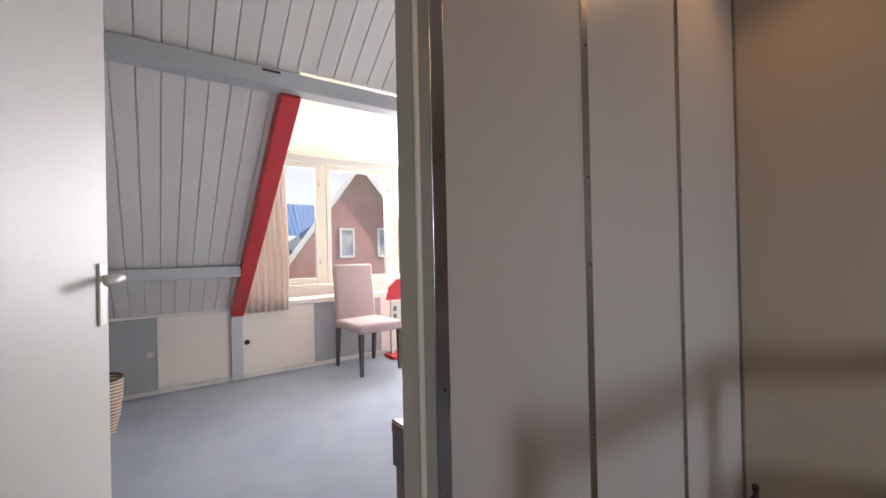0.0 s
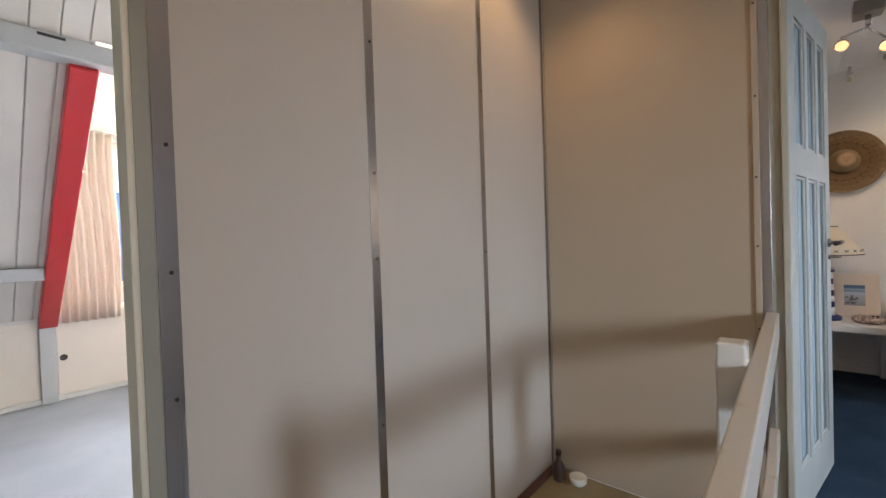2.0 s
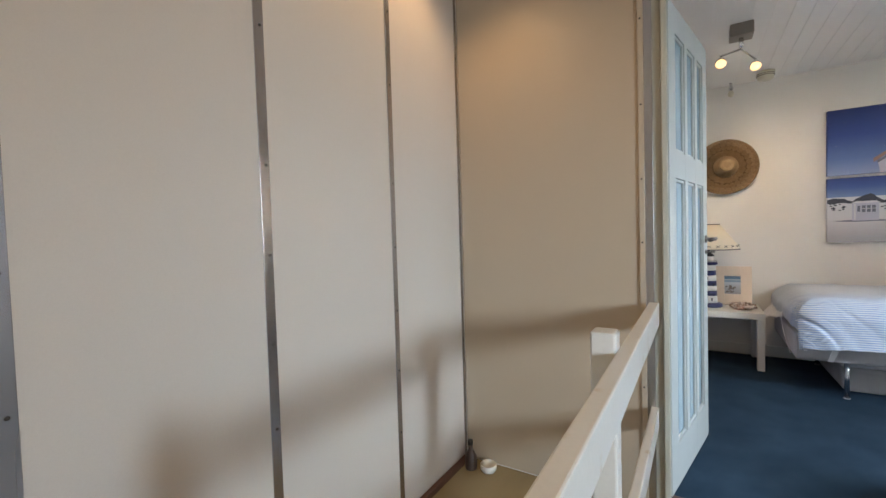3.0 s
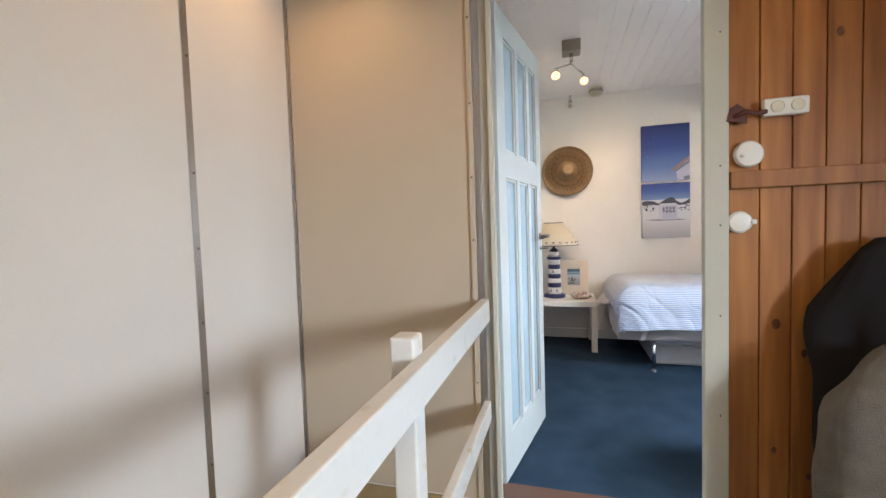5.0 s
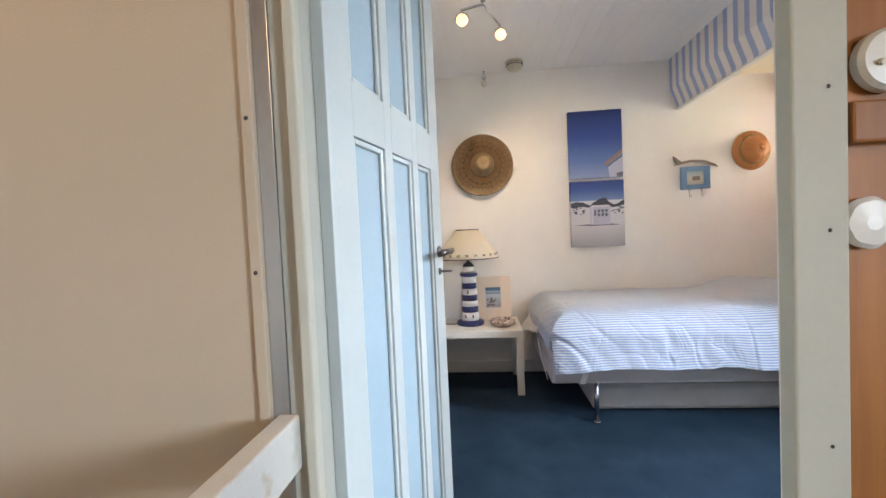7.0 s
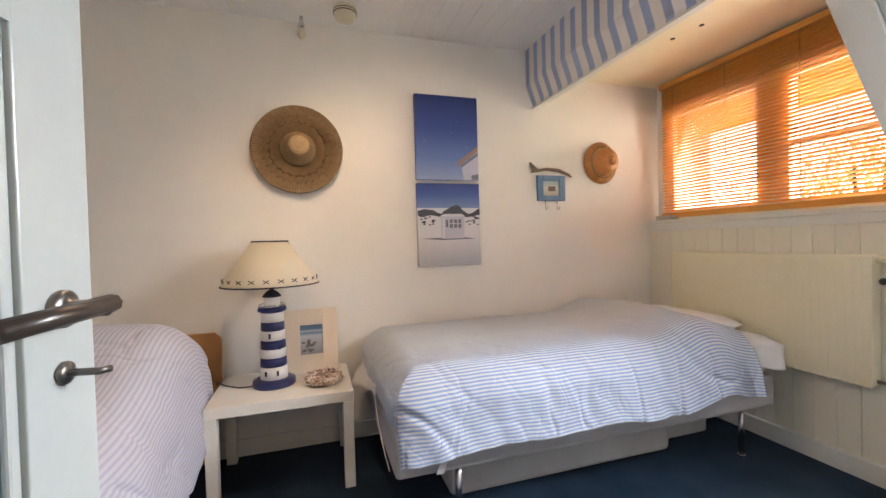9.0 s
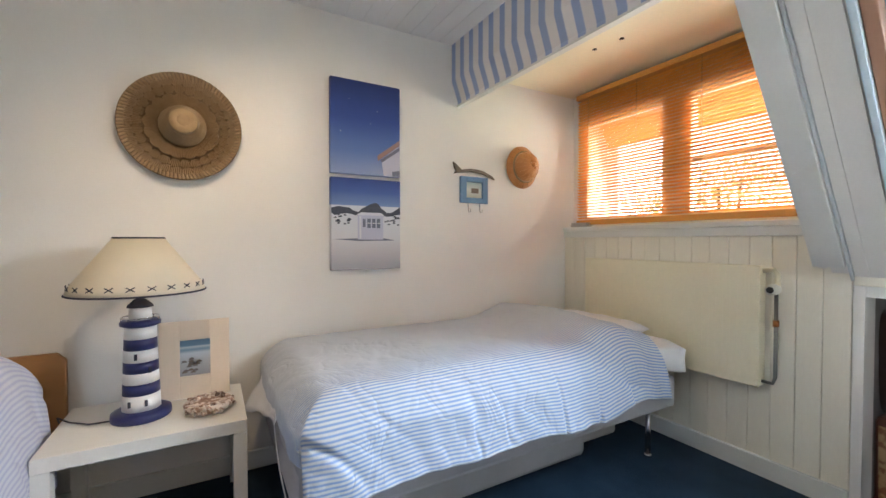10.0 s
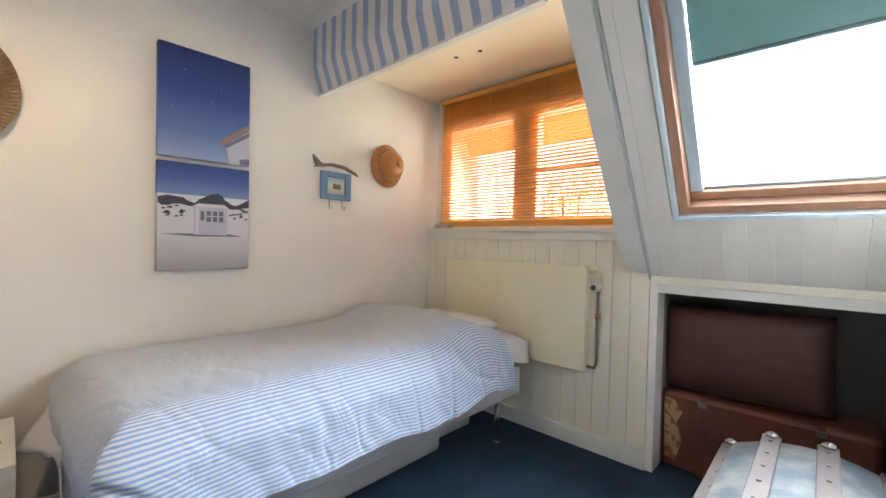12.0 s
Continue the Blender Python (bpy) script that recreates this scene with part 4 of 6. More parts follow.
def pillow(name, cx, cy, cz, lx, ly, h, material, label, rot=0):
    t = tagged(thing(name, (cx, cy, cz), rot), label, "pillow")
    bm = bmesh.new()
    bmesh.ops.create_grid(bm, x_segments=24, y_segments=24, size=0.5)
    top = list(bm.verts)
    for v in top:
        e = (1 - abs(v.co.x * 2) ** 4) * (1 - abs(v.co.y * 2) ** 4)
        v.co.z = max(e, 0) ** 0.45 * h * 0.5 + 0.006 * noise.noise(v.co * 6)
    bot = bmesh.ops.duplicate(bm, geom=bm.verts[:] + bm.edges[:] + bm.faces[:])
    for v in [g_ for g_ in bot["geom"] if isinstance(g_, bmesh.types.BMVert)]:
        v.co.z *= -1
    bmesh.ops.remove_doubles(bm, verts=bm.verts, dist=0.004)
    for v in bm.verts:
        v.co.x *= lx
        v.co.y *= ly
    bmesh.ops.recalc_face_normals(bm, faces=bm.faces)
    part("cushion", bm, material, t, smooth=True)
    return t


def bed(name, m, label):
    """Own x from wall to open side (0.9), y from head to foot (1.97)."""
    t = tagged(thing(name), label, "bed", group="beds in the bedroom")
    t.matrix_basis = m
    box("base", 0.0, 0.90, 0.0, 1.97, 0.237, 0.405, BEDGREY, t, "grey fabric box-spring base", 0.02)
    box("mattress", 0.01, 0.885, 0.01, 1.955, 0.406, 0.575, SHEET, t, "white mattress", 0.035)
    for x in (0.10, 0.865):
        for y in (0.258, 1.781):
            lg = lathe("leg", [(0.0135, 0.012), (0.0135, 0.237)], ALU, t, "chrome leg", 16, m=pose(x, y, 0))
            lathe("foot", [(0.019, 0.0), (0.019, 0.008), (0.014, 0.0115)], ALU, lg, "", 16, m=pose(x, y, 0))
    return t


bed("single_bed", pose(6.965, 2.095, 0.002, 0, 0, 180), "single bed with grey base on chrome legs by the window")
M1 = Matrix(((-1, 0, 0, 6.965), (0, 1, 0, 0.125), (0, 0, 1, 0), (0, 0, 0, 1)))
dv = tagged(thing("duvet"), "blue and white striped cotton duvet, crumpled over the bed", "duvet", group="duvets")
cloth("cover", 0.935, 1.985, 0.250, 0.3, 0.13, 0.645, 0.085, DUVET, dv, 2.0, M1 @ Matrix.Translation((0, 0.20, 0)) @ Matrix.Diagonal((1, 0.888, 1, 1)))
pillow("pillow", 6.52, 0.36, 0.635, 0.62, 0.44, 0.10, SHEET, "white pillow at the head of the bed")
fs = thing("fitted_sheet", (6.0, 0.0, 0.0))
tagged(fs, "white fitted sheet over the mattress end", "sheet")
bm = cube(bmesh.new(), 0.055, 0.955, 0.118, 0.46, 0.47, 0.592)
bmesh.ops.subdivide_edges(bm, edges=bm.edges[:], cuts=12, use_grid_fill=True)
for v in bm.verts:
    v.co.x = max(v.co.x, 0.05) + 0.010 * noise.noise((v.co.y * 9, v.co.z * 14, 2.0)) - (0.035 * max(0.0, 0.25 - v.co.y) / 0.13 if v.co.x < 0.07 else 0.0)
    v.co.z += 0.008 * noise.noise((v.co.x * 7, v.co.y * 11, 5.0)) - 0.02 * max(0.0, 0.10 - v.co.x) / 0.05
part("cover", bm, SHEET, fs, smooth=True)
fl_ = tagged(thing("mattress_cover"), "pale mattress cover corner hanging loose at the bed foot", "mattress cover")
bm = bmesh.new()
gr_ = []
for i in range(17):
    u = i / 16
    row = []
    for j in range(9):
        v = j / 8
        x_ = 6.42 + 0.50 * u - 0.10 * v * u
        y_ = 2.103 + (0.02 + 0.085 * u * u) * v ** 1.3 + 0.008 * noise.noise((i * 0.5, j * 0.5, 3))
        z_ = 0.520 - (0.07 + 0.075 * u) * v + 0.012 * noise.noise((i * 0.6, 2, j * 0.3)) * v
        row.append(bm.verts.new((x_, y_, z_)))
    gr_.append(row)
for i in range(16):
    for j in range(8):
        bm.faces.new((gr_[i][j], gr_[i + 1][j], gr_[i + 1][j + 1], gr_[i][j + 1]))
fc = part("flap", bm, SHEET, fl_, smooth=True)
so = fc.modifiers.new("thick", "SOLIDIFY")
so.thickness = 0.006
bm = bmesh.new()
gr_ = [[bm.verts.new((6.60 - 0.46 * (i / 12) ** 0.8 + 0.022 * j, 2.102 + 0.012 * math.sin(math.pi * i / 12), 0.455 - 0.21 * i / 12)) for j in (0, 1)] for i in range(13)]
for i in range(12):
    bm.faces.new((gr_[i][0], gr_[i + 1][0], gr_[i + 1][1], gr_[i][1]))
fc = part("tape", bm, SHEET, fl_, "pale edging tape", smooth=True)
so = fc.modifiers.new("thick", "SOLIDIFY")
so.thickness = 0.004
st = tagged(thing("bed_skirt_strap", (6.059, 1.93, 0.0)), "white fabric strap on the bed base", "strap")
plate("strap", [(0, 0), (0.03, 0), (0.09, 0.16), (0.06, 0.16)], 0.004, SHEET, st, "", pose(0.0, 0.01, 0.245, 90, 0, -90))
tg_ = tagged(thing("fabric_label", (6.058, 2.045, 0.0)), "small white fabric label sewn on bed base", "label")
box("label", -0.001, 0.004, -0.009, 0.009, 0.30, 0.345, SHEET, tg_)
ub = tagged(thing("underbed_box", (6.58, 1.20, 0.002)), "pale storage box pushed beneath the bed", "storage box")
box("tub", -0.32, 0.32, -0.60, 0.62, 0.0, 0.17, BEDBOX, ub, "", 0.03)
box("lid", -0.33, 0.33, -0.61, 0.63, 0.171, 0.195, SHEET, ub, "", 0.008)
ub2 = tagged(thing("underbed_box", (6.60, 0.40, 0.002)), "small grey box beneath the bed", "storage box")
box("tub", -0.25, 0.25, -0.16, 0.16, 0.0, 0.16, BEDBOX, ub2, "", 0.02)

bed("single_bed", pose(6.93, 2.95, 0.002, 0, 0, 90), "single bed with grey base beside the small table")
M2 = Matrix(((0, -1, 0, 6.90), (-1, 0, 0, 3.85), (0, 0, 1, 0), (0, 0, 0, 1)))
dv2 = tagged(thing("duvet"), "lilac-white striped cotton duvet spread on the bed", "duvet", group="duvets")
cloth("cover", 0.97, 1.95, 0.42, 0.3, 0.15, 0.63, 0.195, DUVETFLAT, dv2, 7.0, M2 @ Matrix.Translation((0, 0.12, 0)) @ Matrix.Diagonal((1, 0.94, 1, 1)), 0.26, 0.34)
pillow("pillow", 6.70, 3.36, 0.69, 0.44, 0.70, 0.20, SHEET, "white pillow at the bed's wall end")
hb = tagged(thing("headboard", (6.975, 2.84, 0.002)), "honey oak bed headboard against white wall", "headboard")
plate("board", [(0.0, 0.30), (1.02, 0.30), (1.02, 0.655), (0.99, 0.685), (0.03, 0.685), (0.0, 0.655)], 0.022, OAK, hb, "", pose(0, 0, 0, 90, 0, 90) @ Matrix.Translation((0, 0, -0.02)), 0.004)
for y in (0.06, 0.92):
    box("upright", -0.015, 0.002, y, y + 0.05, 0.0, 0.299, OAK, hb)

# ---- side table and what stands on it ----
tb = tagged(thing("side_table", (6.50, 2.205, 0.002)), "small square white lacquered side table", "table")
box("tabletop", 0.0, 0.46, 0.0, 0.62, 0.40, 0.450, LACK, tb, "", 0.003)
for x in (0.0, 0.41):
    for y in (0.0, 0.57):
        box("leg", x + 0.001, x + 0.049, y + 0.001, y + 0.049, 0.0, 0.400, LACK, tb, "", 0.002)
TZ = 0.4525
lp = tagged(thing("lighthouse_lamp", (6.735, 2.565, TZ)), "navy and white striped lighthouse table lamp with cream shade", "lamp")
lathe("base", [(0.098, 0.0), (0.100, 0.006), (0.098, 0.026), (0.080, 0.034), (0.05, 0.036)], NAVY, lp, "navy round foot", 40)


def taper(z):
    return 0.064 - (z - 0.034) / (0.355 - 0.034) * 0.012


bands = [0.034, 0.095, 0.138, 0.180, 0.222, 0.268, 0.310, 0.355]
for k, (a, b) in enumerate(zip(bands, bands[1:])):
    lathe("band", [(taper(a), a + 0.0005), (taper(b), b)], NAVY if k % 2 else LAMPWHITE, lp, "", 36)
lathe("gallery", [(0.052, 0.3555), (0.066, 0.362), (0.067, 0.374), (0.060, 0.380), (0.042, 0.382)], NAVY, lp, "navy gallery ring", 36)
rod("railing", [(0.062 * math.cos(k * math.tau / 24), 0.062 * math.sin(k * math.tau / 24), 0.392) for k in range(25)], 0.0025, CHROME, lp, "thin gallery railing")
for k in range(10):
    c_, s_ = math.cos(k * math.tau / 10), math.sin(k * math.tau / 10)
    rod("baluster", [(0.062 * c_, 0.062 * s_, 0.378), (0.062 * c_, 0.062 * s_, 0.392)], 0.0018, CHROME, lp, seg=5)
lathe("lantern", [(0.038, 0.3825), (0.037, 0.43)], LAMPWHITE, lp, "white lantern room", 28)
lathe("dome", [(0.044, 0.4305), (0.040, 0.440), (0.022, 0.458), (0.010, 0.466), (0.008, 0.49)], DARKTRIM, lp, "dark dome cap", 28)
for z_, an in ((0.066, 200), (0.19, 215), (0.245, 170), (0.066, 150)):
    box("window", -0.005, 0.005, -0.003, 0.003, -0.012, 0.012, DARKTRIM, lp, "", 0.001, pose(taper(z_) * math.cos(radians(an)), taper(z_) * math.sin(radians(an)), z_, 0, 0, an + 90))
bm = bmesh.new()
seg = 48
rings = [[bm.verts.new((r * math.cos(k * math.tau / seg), r * math.sin(k * math.tau / seg), z_)) for k in range(seg)] for r, z_ in ((0.222, 0.492), (0.215, 0.515), (0.082, 0.70))]
for ra, rb in zip(rings, rings[1:]):
    for k in range(seg):
        bm.faces.new((ra[k], ra[(k + 1) % seg], rb[(k + 1) % seg], rb[k]))
sh = part("shade", bm, SHADE, lp, "cream fabric cone shade", True)
so = sh.modifiers.new("thick", "SOLIDIFY")
so.thickness = 0.003
for r, z_ in ((0.2225, 0.492), (0.0825, 0.70)):
    rod("edging", [(r * math.cos(k * math.tau / 48), r * math.sin(k * math.tau / 48), z_) for k in range(49)], 0.0035, DARKTRIM, sh, "dark edging")
for k in range(22):
    an = k * 360 / 22
    bm = bmesh.new()
    for tilt in (58, -58):
        cube(bm, -0.0012, 0.0012, -0.015, 0.015, -0.0016, 0.0016, 0, pose(0, 0, 0, 0, 0, 0) @ pose(0, 0, 0, 32 if tilt > 0 else -32))
    part("cross_stitch", bm, DARKTRIM, sh).matrix_basis = pose(0.2155 * math.cos(radians(an)), 0.2155 * math.sin(radians(an)), 0.519, 0, 0, an)
rod("flex", [(-0.02, 0.095, 0.006), (-0.01, 0.16, 0.004), (0.05, 0.23, 0.004), (0.12, 0.28, 0.004), (0.16, 0.285, -0.03)], 0.003, DARKTRIM, lp, "black flex")
lathe("stem", [(0.006, 0.49), (0.006, 0.56)], CHROME, lp, "", 10)
lathe("bulb", [(0.012, 0.56), (0.028, 0.59), (0.024, 0.62), (0.006, 0.63)], LAMPWHITE, lp, "unlit bulb", 16)

pf = tagged(thing("photo_frame", (6.865, 2.388, TZ)), "wide blond wooden frame with a small seascape", "photo frame")
pf.matrix_basis = pose(6.855, 2.388, TZ, 0, 7, 0)
boxes("frame", [(0, 0.018, -0.135, -0.058, 0.0, 0.335), (0, 0.018, 0.058, 0.135, 0.0, 0.335), (0, 0.018, -0.058, 0.058, 0.0, 0.095), (0, 0.018, -0.058, 0.058, 0.25, 0.335)], BIRCH, pf, "", 0.002)
pic = box("picture", 0.007, 0.012, -0.058, 0.058, 0.095, 0.25, ramped("seascape_print", [(0.0, (0.30, 0.29, 0.29)), (0.40, (0.42, 0.42, 0.43)), (0.62, (0.50, 0.54, 0.58)), (0.72, (0.16, 0.25, 0.34)), (0.80, (0.42, 0.48, 0.54)), (0.84, (0.11, 0.19, 0.28)), (1.0, (0.07, 0.14, 0.22))], 0.095, 0.25), pf, "small blue-grey seascape")
for k in range(16):
    y_, z_ = random.uniform(-0.02, 0.045), random.uniform(0.1, 0.165)
    plate("dune", [(-0.011, 0), (0.012, 0.001), (0.009, 0.007), (0.002, 0.011), (-0.006, 0.008)], 0.0006, FISH if k % 2 else BATTEN, pic, "", pose(0.0069, y_, z_, 90, 0, -90))
rod("stand", [(0.02, 0, 0.25), (0.085, 0, 0.01)], 0.006, BIRCH, pf)
sd = tagged(thing("shell_dish", (6.67, 2.335, TZ)), "round dish covered in brown and pink shells", "dish")
lathe("bowl", [(0.06, 0.0), (0.085, 0.014), (0.090, 0.034), (0.080, 0.042), (0.05, 0.030), (0.01, 0.024)], SHELL, sd, "", 28)
for k in range(46):
    an, ring_ = random.uniform(0, math.tau), random.choice((0, 1, 2))
    r_, z_ = ((0.088, 0.018), (0.086, 0.036), (0.062, 0.040))[ring_]
    bm = bmesh.new()
    bmesh.ops.create_icosphere(bm, subdivisions=1, radius=random.uniform(0.009, 0.015))
    bmesh.ops.scale(bm, vec=(1, random.uniform(0.6, 1), 0.6), verts=bm.verts)
    part("shell", bm, SHELL, sd, smooth=True).matrix_basis = pose(r_ * math.cos(an), r_ * math.sin(an), z_, random.uniform(0, 90), random.uniform(0, 90), random.uniform(0, 360))

# ---- wall pieces in the bedroom ----
WX = PIC_X - 0.001
hat = tagged(thing("straw_hat", (WX, 2.43, 1.657)), "wide round woven straw hat hung on white wall", "hat")
hm = pose(0, 0, 0, 0, -90)
lathe("brim", [(0.07, 0.030), (0.13, 0.024), (0.215, 0.016), (0.238, 0.028), (0.241, 0.040), (0.234, 0.044), (0.212, 0.030), (0.13, 0.034), (0.082, 0.046)], STRAWDARK, hat, "woven brim with turned rim", 72, hm)


def petal(la, wd, ribs):
    """A rounded fan of straw ribs, from its root at -la outwards."""
    bm = bmesh.new()
    rows = []
    for i in range(2 * ribs + 1):
        u = i / ribs - 1
        up = 0.009 if i % 2 else 0.003
        tip = wd * 0.8 * math.sqrt(max(0.0, 1 - u * u))
        rows.append([bm.verts.new(c) for c in ((-la, u * wd * 0.45, 0.0), (-la, u * wd * 0.5, up), (-la * 0.3, u * wd * 0.85, up + 0.001), (tip, u * wd, up), (tip, u * wd, -0.004))])
    for a, b in zip(rows, rows[1:]):
        for k in range(4):
            bm.faces.new((a[k], a[k + 1], b[k + 1], b[k]))
    return bm


for r_, z_, n_, la, wd, rb, mt in ((0.197, 0.033, 30, 0.014, 0.0235, 6, STRAWMID), (0.168, 0.037, 26, 0.018, 0.0235, 6, STRAW), (0.126, 0.041, 17, 0.050, 0.0265, 8, STRAW)):
    for k in range(n_):
        an = k * math.tau / n_ + r_ * 9
        bm = petal(la, wd, rb)
        bm.transform(hm @ pose(r_ * math.cos(an), r_ * math.sin(an), z_ + random.uniform(-0.001, 0.001), 0, -8, math.degrees(an)))
        part("scallop", bm, mt, hat)
for k in range(96):
    an = k * math.tau / 96
    bm = cube(bmesh.new(), -0.017, 0.017, -0.0055, 0.0055, -0.004, 0.004, 0.003)
    bm.transform(hm @ pose(0.224 * math.cos(an), 0.224 * math.sin(an), 0.040, 0, -24, math.degrees(an) + 14))
    part("rim_coil", bm, STRAW if k % 3 else STRAWMID, hat)
lathe("crown", [(0.094, 0.042), (0.090, 0.056), (0.074, 0.080), (0.064, 0.112), (0.046, 0.132), (0.015, 0.138)], STRAW, hat, "woven crown", 40, hm @ pose(0, 0, 0, 4, 3))
lathe("crown_top", [(0.061, 0.121), (0.050, 0.134), (0.034, 0.139), (0.024, 0.136), (0.004, 0.134)], STRAWPALE, hat, "paler dented crown top", 32, hm @ pose(0, 0, 0, 4, 3))

hat2 = tagged(thing("rattan_helmet", (WX, 0.432, 1.650)), "orange rattan sun helmet hung on white wall", "hat")
hm2 = pose(0, 0, 0, 0, -90) @ Matrix.Diagonal((1.0, 0.93, 1, 1))
lathe("brim", [(0.095, 0.0), (0.143, 0.008), (0.146, 0.016), (0.10, 0.040)], RATTAN, hat2, "", 48, hm2)
lathe("dome", [(0.104, 0.036), (0.098, 0.075), (0.075, 0.110), (0.045, 0.128), (0.012, 0.134)], RATTAN, hat2, "", 40, hm2)
lathe("button", [(0.016, 0.130), (0.016, 0.142), (0.008, 0.148)], RATTAN, hat2, "", 18, hm2)
for k in range(18):
    an = k * math.tau / 18
    rod("rib", [hm2 @ Vector((r_ * math.cos(an), r_ * math.sin(an), z_ + 0.002)) for r_, z_ in ((0.142, 0.016), (0.10, 0.042), (0.097, 0.077), (0.073, 0.111), (0.02, 0.134))], 0.0025, RATTAN, hat2, seg=5)
rod("band", [hm2 @ Vector((0.105 * math.cos(k * math.tau / 40), 0.105 * math.sin(k * math.tau / 40), 0.046)) for k in range(41)], 0.006, STRAWPALE, hat2, "pale hat band")


def canvas(name, y0, y1, z0, z1, stops, label):
    """A stretched canvas print; y0 is its edge towards the door."""
    t = tagged(thing(name, (WX, (y0 + y1) / 2, (z0 + z1) / 2)), label, "picture", group="pair of beach prints")
    h = (z1 - z0) / 2
    w = abs(y0 - y1) / 2
    box("canvas", -0.035, 0.0, -w, w, -h, h, ramped(name + "_print", stops, -h, h), t, "", 0.004)
    return t, w, h


def flat(name, pts, material, parent, lift=0.0006):
    """A flat printed shape on a canvas; pts in (towards the window, up)."""
    return plate(name, pts, 0.0006, material, parent, "", Matrix(((0, 0, -1, -0.0352 - lift), (-1, 0, 0, 0), (0, 1, 0, 0), (0, 0, 0, 1))))


DEEP, MID, PALE = (0.008, 0.022, 0.13), (0.045, 0.095, 0.33), (0.22, 0.30, 0.50)
HUT = mat("printed_pale_lilac", (0.50, 0.50, 0.62), (0.44, 0.45, 0.57), 0.5)
HUTDARK = mat("printed_grey_shadow", (0.16, 0.17, 0.24), (0.12, 0.13, 0.19), 0.5)
ROOFRED = mat("printed_brick_edge", (0.30, 0.19, 0.17), None, 0.5)
DUNE = mat("printed_dark_dune", (0.03, 0.035, 0.06), (0.06, 0.065, 0.09), 0.5, scale=60)
SNOW = mat("printed_white_sand", (0.66, 0.66, 0.70), (0.58, 0.58, 0.63), 0.5, scale=20)
c1, w, h = canvas("sky_print", 1.763, 1.362, 1.507, 2.022, [(0.0, (0.26, 0.33, 0.54)), (0.25, (0.10, 0.17, 0.42)), (0.6, (0.028, 0.06, 0.26)), (1.0, DEEP)], "canvas print of deep blue sky over a hut roof")
flat("roof", [(w - 0.002, -h + 0.215), (w - 0.14, -h + 0.112), (w - 0.135, -h + 0.085), (w - 0.002, -h + 0.185)], ROOFRED, c1)
flat("gable", [(w - 0.002, -h + 0.183), (w - 0.115, -h + 0.096), (w - 0.10, -h + 0.002), (w - 0.002, -h + 0.002)], HUT, c1)
flat("shadow", [(w - 0.002, -h + 0.178), (w - 0.12, -h + 0.092), (w - 0.112, -h + 0.078), (w - 0.002, -h + 0.155)], HUTDARK, c1, 0.0014)
flat("pane", [(w - 0.002, -h + 0.04), (w - 0.05, -h + 0.03), (w - 0.048, -h + 0.004), (w - 0.002, -h + 0.004)], HUTDARK, c1, 0.0014)
for y_, z_ in ((-0.10, 0.15), (0.06, 0.10), (0.02, 0.03), (-0.15, -0.03), (0.12, -0.06)):
    flat("star", [(y_, z_), (y_ + 0.004, z_ + 0.001), (y_ + 0.004, z_ + 0.003), (y_, z_ + 0.003)], SNOW, c1)
c2, w, h = canvas("beach_hut_print", 1.763, 1.360, 0.980, 1.486, [(0.0, (0.34, 0.34, 0.38)), (0.20, (0.50, 0.49, 0.52)), (0.36, (0.60, 0.60, 0.64)), (0.70, (0.62, 0.63, 0.68)), (0.705, (0.16, 0.24, 0.48)), (0.85, (0.05, 0.10, 0.34)), (1.0, (0.02, 0.045, 0.22))], "canvas print of a white beach hut on pale sand")
rng = random.Random(4)
ridge = [(-w + 0.002 + k * (2 * w - 0.004) / 24, 0.088 + 0.020 * math.sin(k * 0.55) * (1 if k > 6 else 0.5) + rng.uniform(-0.004, 0.004) + (0.012 if 9 < k < 17 else 0)) for k in range(25)]
flat("dune", [(-w + 0.002, 0.060)] + [(x_, 0.052 + 0.006 * math.sin(x_ * 40)) for x_, _ in ridge[1:-1]] + [(w - 0.002, 0.060)] + ridge[::-1], DUNE, c2)
for k in range(34):
    x_, z_ = rng.choice((rng.uniform(-w + 0.01, -0.06), rng.uniform(0.10, w - 0.02))), rng.uniform(-0.005, 0.05)
    flat("grass_tuft", [(x_, z_), (x_ + 0.018, z_ + 0.001), (x_ + 0.013, z_ + 0.009), (x_ + 0.003, z_ + 0.007)], DUNE, c2)
flat("hut_shadow", [(-0.19, -0.083), (-0.05, -0.093), (0.17, -0.090), (0.10, -0.078), (-0.05, -0.078)], HUTDARK, c2)
flat("hut", [(-0.055, -0.085), (0.095, -0.085), (0.095, 0.052), (-0.055, 0.052)], HUT, c2, 0.0014)
flat("hut_roof", [(-0.066, 0.050), (0.103, 0.050), (0.08, 0.066), (-0.035, 0.066)], SNOW, c2, 0.0022)
for x_ in (0.0, 0.028, 0.056):
    flat("hut_window", [(x_, -0.02), (x_ + 0.02, -0.02), (x_ + 0.02, 0.032), (x_, 0.032)], HUTDARK, c2, 0.0022)
    flat("hut_bar", [(x_, 0.005), (x_ + 0.02, 0.005), (x_ + 0.02, 0.009), (x_, 0.009)], SNOW, c2, 0.003)
flat("hut_trim", [(-0.045, -0.08), (-0.035, -0.08), (-0.035, 0.045), (-0.045, 0.045)], SNOW, c2, 0.0022)
flat("pane", [(-0.026, -0.015), (-0.01, -0.015), (-0.01, 0.03), (-0.026, 0.03)], HUTDARK, c2, 0.0022)

